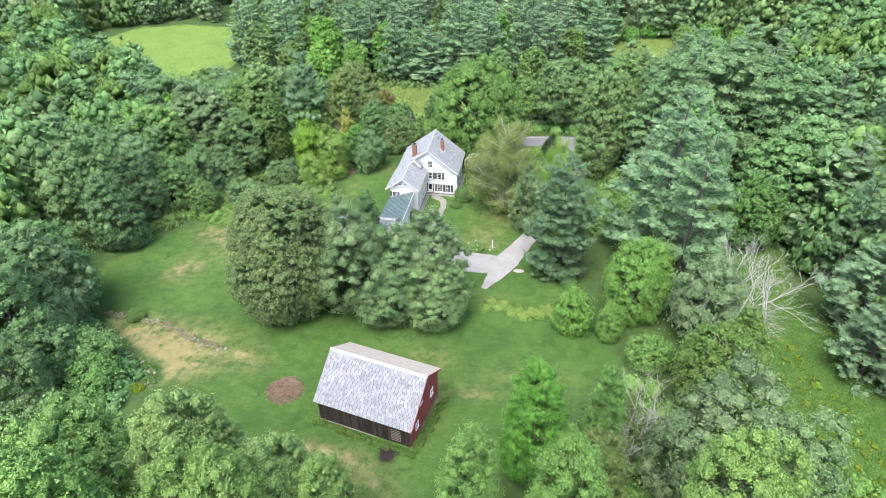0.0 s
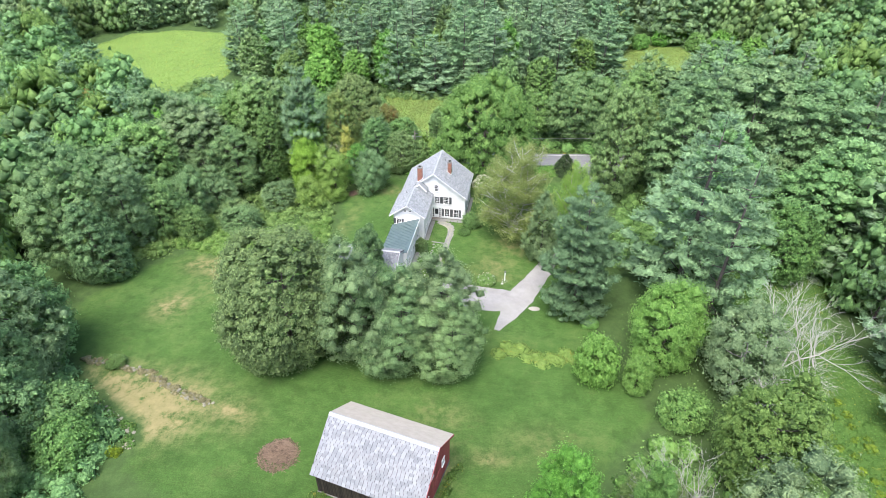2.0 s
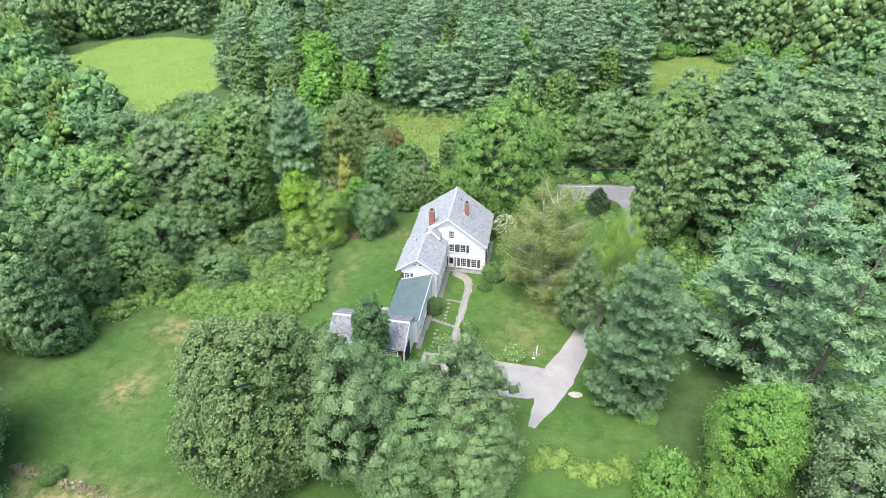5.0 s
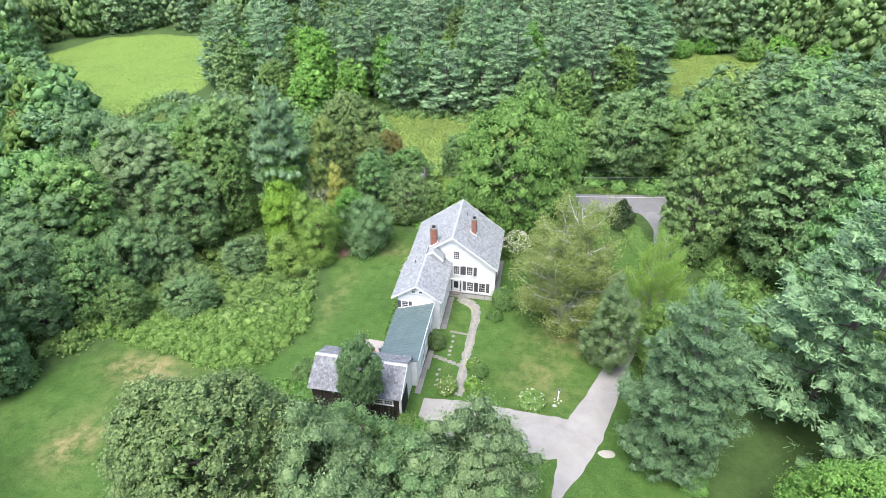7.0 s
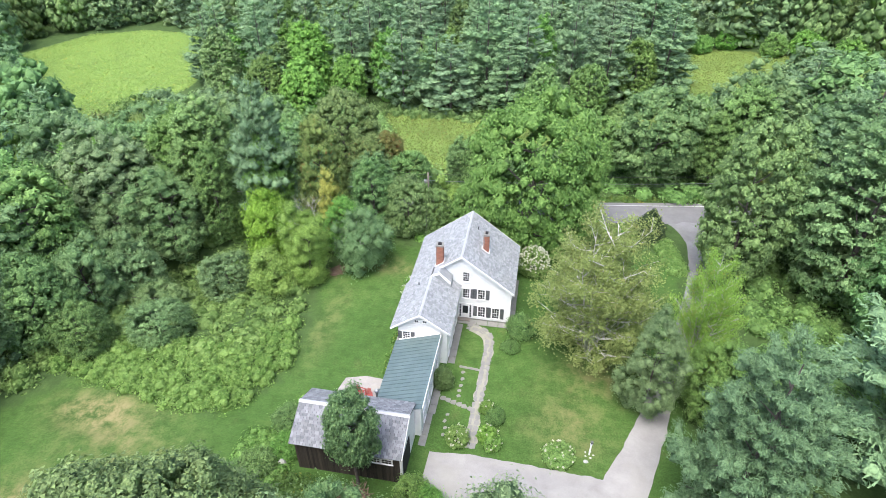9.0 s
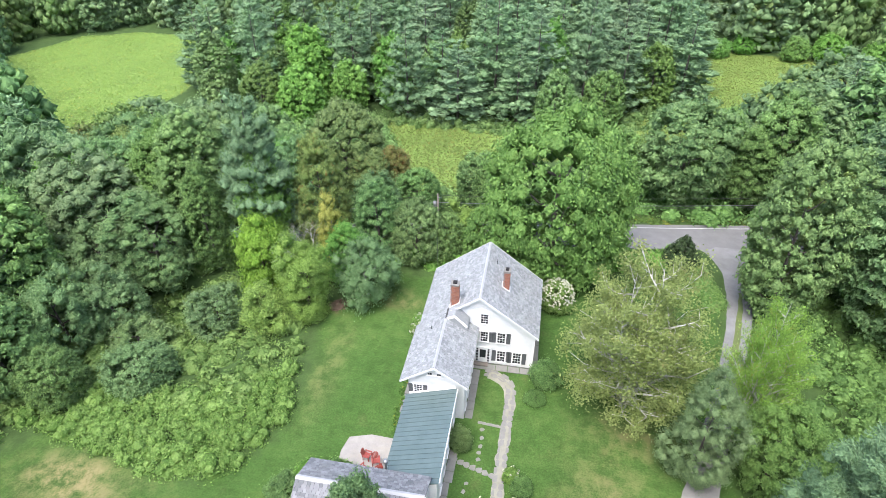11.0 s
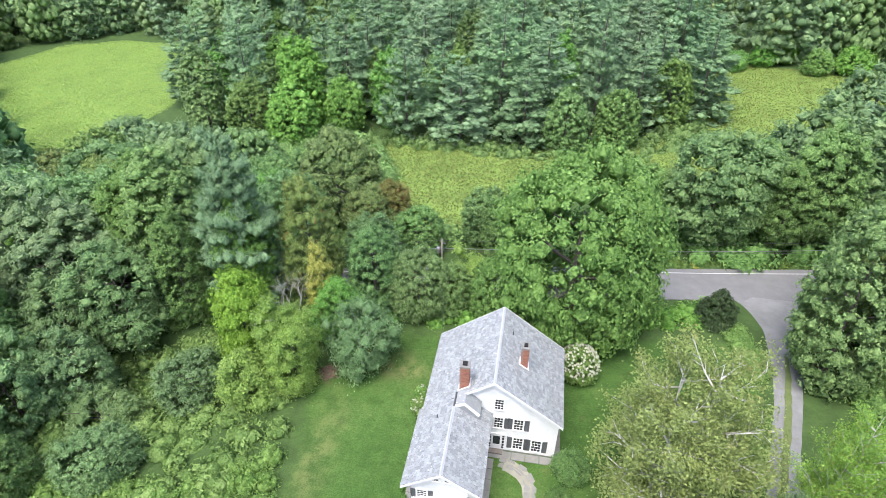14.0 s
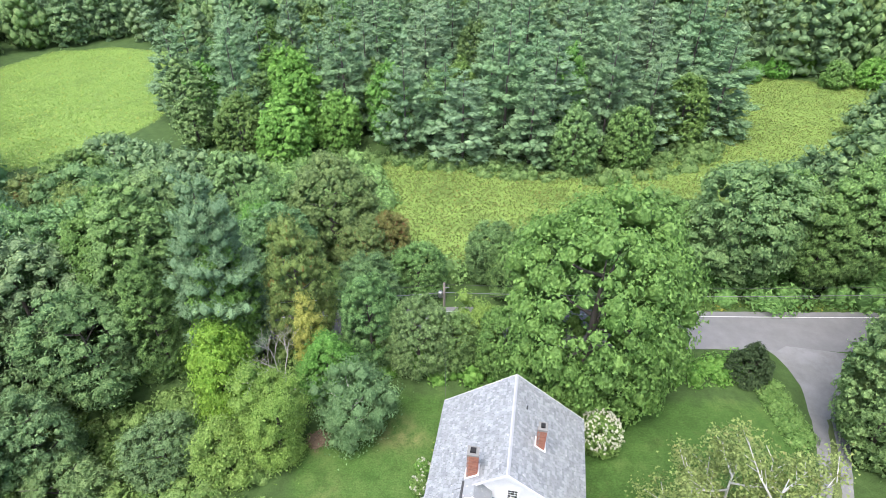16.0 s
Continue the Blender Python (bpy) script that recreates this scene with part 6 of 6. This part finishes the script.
planted("tallmaple", 16.0, 39.5, 9.5, 4.5, "grey-green tree with spreading layered boughs")
planted("ash", 41.9, 48.0, 16.0, 7.1, "feathery grey-green locust-like tree")
planted("pine", 51.0, 35.0, 24.0, 6.5, "tall blue-green white pine")
planted("pine", 64.5, 50.5, 21.5, 6.5, "tall blue-green white pine")
planted("pine", 67.8, 42.0, 22.0, 7.0, "tall blue-green white pine")
planted("elm", 60.0, 59.0, 15.0, 9.0, "grey-green tree with spreading layered boughs")
planted("pine", 53.0, 62.0, 14.0, 6.0, "tall blue-green white pine")
planted("ash", 38.2, 52.6, 12.0, 7.0, "feathery grey-green locust-like tree")
planted("oak", 38.0, 43.5, 12.0, 5.5, "mid-green oak-like tree with clustered boughs")
planted("ash", 63.8, 87.6, 8.0, 9.0, "feathery grey-green locust-like tree")
planted("pine", 74.0, 22.0, 22.0, 8.0, "tall blue-green white pine")
# behind the house and along the road to the west
planted("elm", -14.8, 17.8, 10.5, 3.5, "grey-green tree with spreading layered boughs")
planted("maple", -9.8, 17.3, 7.8, 3.7, "dense dark green maple with rounded boughs")
planted("maple", -6.6, 18.2, 5.8, 3.0, "dense dark green maple with rounded boughs")
planted("vine", -4.4, 21.2, 6.2, 3.0, "low tree smothered in dark vines")
planted("maple", -1.4, 18.3, 6.8, 3.2, "dense dark green maple with rounded boughs")
planted("maple", -1.5, 31.5, 6.5, 3.6, "dark tree across the road")
planted("maple", -4.6, 34.5, 6.0, 3.2, "dark tree across the road")
planted("maple", -12.5, 30.0, 4.8, 3.8, "dark tree across the road")
planted("grey", -13.7, 8.4, 8.4, 3.9, "rounded grey-green apple tree at the lawn edge")
planted("vine", -19.8, 5.2, 10.2, 3.0, "tree smothered in bright green vines")
planted("lime", -17.0, 12.0, 7.5, 3.2, "light yellow-green broadleaf tree")
planted("vine", -26.9, 10.0, 8.9, 3.6, "tree smothered in bright green vines")
planted("vine", -24.2, 3.4, 5.2, 3.2, "tree smothered in bright green vines")
planted("yellow", -20.0, 14.8, 9.6, 1.7, "small dying tree with yellow leaves")
planted("olive", -22.2, 18.6, 15.3, 3.7, "thin brownish-green tree with bare twigs")
planted("lime", -28.8, 16.0, 13.0, 3.4, "light yellow-green broadleaf tree")
planted("youngpine", -29.4, 16.6, 19.8, 4.7, "bushy pale blue-green white pine above the thicket")
planted("maple", -35.6, 13.9, 12.1, 2.9, "dense dark green maple with rounded boughs")
planted("maple", -40.3, 20.2, 15.8, 5.1, "dense dark green maple with rounded boughs")
planted("oak", -25.6, 38.0, 10.3, 6.9, "round olive-green tree across the road")
planted("red", -17.2, 35.5, 5.4, 2.8, "tree with leaves turning rusty red")
planted("olive", -19.5, 31.0, 6.5, 3.6, "thin brownish-green tree with bare twigs")
planted("elm", -29.0, 29.0, 9.5, 4.8, "grey-green tree with spreading layered boughs")
planted("elm", -17.0, 24.5, 7.5, 3.6, "grey-green tree with spreading layered boughs")
planted("ash", -42.6, 11.8, 9.8, 6.0, "feathery grey-green locust-like tree")
planted("ash", -52.0, 15.0, 13.0, 7.0, "feathery grey-green locust-like tree")
planted("ash", -48.5, 9.0, 6.4, 5.6, "feathery grey-green locust-like tree")
planted("ash", -43.2, 2.8, 5.0, 5.0, "feathery grey-green locust-like tree")
planted("ash", -38.0, -0.6, -0.3, 4.7, "feathery grey-green locust-like tree")
planted("ash", -46.2, -1.4, 6.0, 5.0, "feathery grey-green locust-like tree")
planted("elm", -30.5, 3.6, 2.6, 3.6, "grey-green tree with spreading layered boughs")
planted("maple", -47.8, -8.0, 7.8, 5.3, "dense dark green maple with rounded boughs")
planted("ash", -50.6, -12.6, 13.4, 5.6, "feathery grey-green locust-like tree")
planted("ash", -53.5, -21.0, 18.6, 6.6, "feathery grey-green locust-like tree")
planted("elm", -48.5, -23.0, 13.0, 4.6, "grey-green tree with spreading layered boughs")
planted("ash", -57.0, -3.0, 12.0, 6.5, "feathery grey-green locust-like tree")
planted("elm", -33.5, -6.5, 2.8, 3.6, "grey-green tree with spreading layered boughs")
planted("maple", -40.6, -9.6, 4.2, 3.2, "dense dark green maple with rounded boughs")
# the west lawn's edge and the bank
planted("ash", -42.3, -46.0, 18.1, 5.9, "feathery grey-green locust-like tree")
planted("ash", -41.0, -52.0, 19.8, 6.2, "feathery grey-green locust-like tree")
planted("ash", -33.6, -61.0, 17.5, 4.6, "feathery grey-green locust-like tree")
planted("elm", -45.0, -42.0, 17.0, 6.0, "grey-green tree with spreading layered boughs")
planted("elm", -36.0, -54.5, 11.0, 4.4, "grey-green tree with spreading layered boughs")
# the maples below the barn
planted("big", -4.3, -71.4, 26.2, 4.1, "sugar maple with billowing yellow-green crown")
planted("big", -14.6, -76.2, 26.2, 3.1, "sugar maple with billowing yellow-green crown")
planted("big", 2.4, -71.8, 23.0, 3.9, "sugar maple with billowing yellow-green crown")
planted("big", 6.6, -72.8, 22.6, 3.0, "sugar maple with billowing yellow-green crown")
planted("big", -12.5, -74.4, 26.0, 5.2, "sugar maple with billowing yellow-green crown")
planted("big", 0.2, -75.8, 27.0, 4.2, "sugar maple with billowing yellow-green crown")
planted("big", -9.6, -80.0, 30.0, 5.0, "sugar maple with billowing yellow-green crown")
# the trees beyond the road
planted("maple", -56.4, 3.3, 12.7, 7.0, "dense dark green maple with rounded boughs")
planted("ash", -66.0, -4.0, 11.2, 8.0, "feathery grey-green locust-like tree")
planted("ash", -59.3, 18.7, 13.0, 8.0, "feathery grey-green locust-like tree")
planted("maple", -64.5, 6.6, 11.1, 8.4, "dense dark green maple with rounded boughs")
planted("oak", -45.3, 22.0, 12.8, 6.0, "mid-green oak-like tree with clustered boughs")
planted("maple", -44.7, 28.9, 12.2, 6.6, "dense dark green maple with rounded boughs")
planted("ash", -38.9, 28.2, 10.7, 6.0, "feathery grey-green locust-like tree")
planted("oak", -50.1, 30.3, 8.6, 6.2, "mid-green oak-like tree with clustered boughs")
planted("elm", -53.3, 23.0, 10.2, 6.2, "grey-green tree with spreading layered boughs")
planted("ash", -53.0, 46.4, 5.3, 6.9, "feathery grey-green locust-like tree")
planted("olive", -74.1, 42.9, 1.3, 5.7, "thin brownish-green tree with bare twigs")
planted("maple", -42.5, 44.9, 6.3, 5.6, "dense dark green maple with rounded boughs")
planted("ash", -76.4, 62.7, -2.6, 7.9, "feathery grey-green locust-like tree")
planted("red", -86.6, 28.9, 6.2, 4.4, "tree with leaves turning rusty red")
planted("ash", -92.7, 25.3, 6.3, 8.2, "feathery grey-green locust-like tree")
planted("ash", -75.2, 30.7, 6.8, 9.0, "feathery grey-green locust-like tree")
planted("ash", -64.3, 40.2, 5.4, 8.6, "feathery grey-green locust-like tree")
planted("oak", -70.6, 46.3, 3.1, 6.1, "mid-green oak-like tree with clustered boughs")
planted("elm", -34.0, 38.0, 6.8, 5.4, "grey-green tree with spreading layered boughs")
planted("lime", -33.5, 33.0, 6.4, 4.4, "light yellow-green broadleaf tree")
planted("olive", -59.0, 34.0, 5.5, 5.0, "thin brownish-green tree with bare twigs")
planted("lime", -66.0, 27.0, 6.9, 5.0, "light yellow-green broadleaf tree")
tree("birch", 14.2, -2.6, 17.2, 7.2, "olive-leaved birch with pale bare branches", "tree")
tree("yellowbirch", 23.6, -5.0, 16.6, 3.6, "slim birch with white trunk and yellowing leaves", "tree")


for x, y, h, r in ((47.5, 123, 5.0, 3.2), (54.5, 126, 5.2, 3.4), (64.0, 118, 6.0, 3.2), (71.5, 118, 6.5, 4.2), (60.5, 128, 4.5, 3.0), (80.0, 112, 6.0, 4.0), (-97.0, 128, 4.0, 2.6)):
    tree("lime", x, y, h, r, "low rounded apple tree at the edge of the hay field", "tree", "saplings of the field")


# ---- the woods ----
def scatter(poly, n, gap, seed, tries=9000):
    """Places inside an outline, no two nearer than gap."""
    rng = np.random.default_rng(seed)
    xs, ys = zip(*poly)
    px, py = rng.uniform(min(xs), max(xs), tries), rng.uniform(min(ys), max(ys), tries)
    ok = inside(poly, px, py) > 0
    out = np.zeros((0, 2))
    for x, y in zip(px[ok], py[ok]):
        if len(out) >= n:
            break
        if not len(out) or ((out[:, 0] - x) ** 2 + (out[:, 1] - y) ** 2).min() > gap * gap:
            out = np.vstack([out, (x, y)])
    return out.tolist(), rng


STAND = [(-86, 98), (-72, 80), (-51, 71), (-27, 74), (-5, 71), (8, 72), (20, 76), (31, 84), (37, 100), (40, 122), (10, 140), (-40, 145), (-90, 130)]
spots, rng = scatter(STAND, 96, 7.2, 5)
for x, y in spots:
    if rng.uniform() < 0.7:
        tree("pine", x, y, rng.uniform(16, 25.5), rng.uniform(5.2, 7.4), "white pine in a dense stand", "pine", "pines of the stand")
    else:
        tree(("maple", "lime", "oak")[rng.integers(3)], x, y, rng.uniform(12, 19), rng.uniform(4, 5.5), "broadleaf tree among the pines", "tree", "trees of the stand")


def wood(name, poly, n, gap, seed, mix, label, high=(13, 20)):
    """A far wood as one mesh: whole small trees set side by side."""
    spots, rng = scatter(poly, n, gap, seed)
    mats, shapes = [], []
    for kind in sorted(set(mix)):
        for v in range(2):
            r2 = np.random.default_rng(900 + v + len(kind))
            if kind == "pine":
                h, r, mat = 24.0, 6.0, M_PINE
                q, core = pine_needles(r2, h, r, 1.2, 9, 8, 0.5, 2, 5, (0.7, 0.2))
            else:
                mat, r, foot, leaf, more = KINDS[kind][:5]
                h = r * 2.4
                q, core = crown(r2, h, r, 0.4, 560, 0.07 * r, **{**more, "size": 0.24})
            mats.append(mat)
            shapes.append((kind, q, core, h, r, len(mats) - 1))
    quads, idx, cv, cf, ci, held = [], [], [], [], [], 0
    for x, y in spots:
        kind = mix[rng.integers(len(mix))]
        pick = [s for s in shapes if s[0] == kind][rng.integers(2)]
        hh = rng.uniform(*high) * (1.15 if kind == "pine" else 1)
        rr = hh * (0.25 if kind == "pine" else rng.uniform(0.32, 0.44))
        a = rng.uniform(0, 6.28)
        s3 = np.array([rr / pick[4], rr / pick[4], hh / pick[3]])
        turn = np.array([[math.cos(a), math.sin(a), 0], [-math.sin(a), math.cos(a), 0], [0, 0, 1]])
        o = np.array([x, y, gz(x, y)])
        quads.append((pick[1] * s3) @ turn + o)
        idx.append(np.full(len(pick[1]) // 3, pick[5]))
        cv.append((pick[2][0] * s3) @ turn + o)
        cf.append(pick[2][1] + held)
        held += len(pick[2][0])
        ci.append(np.full(len(pick[2][1]), pick[5]))
    me = foliage_mesh(name, mats, np.concatenate(quads), (np.concatenate(cv), np.concatenate(cf)), np.concatenate(idx), np.concatenate(ci))
    return tagged(new(name, me), label, "woods", kind="stuff")


BROAD = ["maple", "oak", "ash", "elm", "chestnut", "pine"]
wood("west_woods", [(-62, -30), (-45, -44), (-42, -72), (-72, -72), (-135, 15), (-195, 90), (-174, 118), (-104, 58), (-94, 45), (-76, 36), (-63, 10)], 130, 8.0, 41, BROAD, "dense mixed woods of broadleaf trees and pines")
wood("north_woods", [(-176, 122), (-162, 152), (-142, 157), (-112, 150), (-92, 132), (-40, 147), (10, 142), (44, 128), (64, 125), (94, 113), (125, 150), (135, 240), (-265, 240), (-235, 150)], 240, 9.2, 42, BROAD, "dark far woods of pines and broadleaf trees", (15, 22))
wood("east_woods", [(52, 33), (68, 32), (78, 60), (95, 108), (140, 150), (118, 60), (100, 20), (86, -20), (76, -62), (66, -72), (68, -40), (64, -12), (60, 12)], 120, 8.0, 43, BROAD, "dense mixed woods of broadleaf trees and pines")


def mound_field(name, poly, n, gap, rr, hh, leaf, material, label, seed, per=70):
    spots, rng = scatter(poly, n, gap, seed)
    return mounds(name, [(x, y, rng.uniform(*rr), rng.uniform(*hh)) for x, y in spots], leaf, material, label, per=per)


# brambles along the west edge of the lawn, scrub under the trees
mound_field("bramble_bank", [(-18.5, -3), (-17, -10), (-20, -15.5), (-26, -16.5), (-34, -14.5), (-43, -13), (-42, -8), (-30, -8), (-24, -7), (-20, -4)], 150, 1.3, (0.9, 1.6), (0.7, 1.5), 0.105, M_BRAMBLE, "pale green bramble bank along the lawn", 51, 170)
mound_field("west_scrub", [(-22, -8), (-19, 0), (-21, 8), (-14, 16), (-14, 20), (-60, 14), (-60, -20), (-48, -26), (-42, -10)], 130, 2.6, (1.2, 2.4), (0.8, 2.2), 0.2, M_BRAMBLE, "green scrub and saplings under the trees", 52, 60)
mound_field("bank_scrub", [(-25, -58), (-24, -64), (-40, -66), (-58, -50), (-50, -33), (-44, -42), (-33, -48), (-26, -52)], 150, 1.7, (1.0, 2.0), (0.8, 2.4), 0.17, M_ELM, "dark vines and scrub on the bank", 53, 90)
mound_field("road_hedge", [(-14, 15.5), (-4, 15.5), (8, 17), (16, 19), (22, 20), (22, 23), (8, 20.5), (-14, 19.5)], 90, 1.5, (0.9, 1.7), (0.9, 2.2), 0.16, M_BRAMBLE, "overgrown hedge between lawn and road", 54, 90)
mound_field("north_scrub", [(-60, 24), (-14, 29), (-9, 33), (-17, 35), (-30, 72), (-50, 72), (-80, 60)], 170, 3.0, (1.5, 3.2), (1.2, 4.0), 0.26, M_MAPLE, "green scrub under the trees", 55, 55)
mound_field("east_scrub", [(24, 34), (60, 40), (80, 66), (60, 70), (42, 62), (30, 50), (10, 40), (4, 38)], 120, 3.0, (1.5, 3.0), (1.2, 3.5), 0.26, M_MAPLE, "dark scrub under the trees by the road", 56, 55)
mound_field("slope_scrub", [(34, 10), (36, 18), (56, 20), (54, 4), (46, -8), (40, -8), (31, -8)], 150, 2.4, (1.2, 2.4), (0.8, 2.2), 0.2, M_MAPLE, "dark undergrowth beneath the pines", 57, 60)
mound_field("south_scrub", [(28, -50), (24, -58), (20, -72), (60, -72), (62, -60), (46, -46), (34, -44)], 120, 2.2, (1.2, 2.2), (0.8, 2.4), 0.18, M_LIME, "rank green growth under the trees", 58, 70)


def tufts(name, poly, n, size, material, label, seed, lean=0.5, tall=0.25):
    """Uneven grass and weeds as one mesh of small blades in tufts."""
    rng = np.random.default_rng(seed)
    xs, ys = zip(*poly)
    px, py = rng.uniform(min(xs), max(xs), n * 3), rng.uniform(min(ys), max(ys), n * 3)
    ok = inside(poly, px, py) > 0.4
    px, py = px[ok][:n], py[ok][:n]
    pos = np.stack([px, py, ground(px, py) + rng.uniform(0.05, tall, len(px))], 1)
    q = leaves_at(rng, pos, rng.normal(scale=lean, size=(len(px), 3)) + np.array([0, -0.25, 0.8]), size)
    return tagged(new(name, foliage_mesh(name, [material], q)), label, "grass", kind="stuff")


tufts("west_field_grass", FIELDS[0], 42000, 0.17, M_FIELD, "tall yellow-green hay grass with goldenrod", 61)
tufts("north_field_grass", FIELDS[1], 56000, 0.13, M_FALLOW, "tall yellow-green hay grass with goldenrod", 62)
tufts("east_meadow_weeds", MEADOW, 46000, 0.075, M_WEED, "rank green weeds with yellow goldenrod", 63, tall=0.5)
mound_field("meadow_goldenrod", [(51.5, -33), (55, -33), (58, -44), (60, -56), (54, -56), (53, -44)], 34, 1.5, (0.4, 0.9), (0.4, 0.7), 0.07, M_GOLD, "yellow goldenrod in bloom on the meadow", 64, 40)
mound_field("stand_scrub", [(-52, 67), (-27, 70), (-5, 67.5), (10, 68), (22, 72), (32, 80), (39, 97), (35, 99), (29, 87), (18, 79), (-5, 75), (-27, 78), (-52, 74)], 110, 2.0, (1.0, 2.2), (0.8, 2.6), 0.2, M_OAK, "green scrub along the foot of the pine stand", 65, 40)
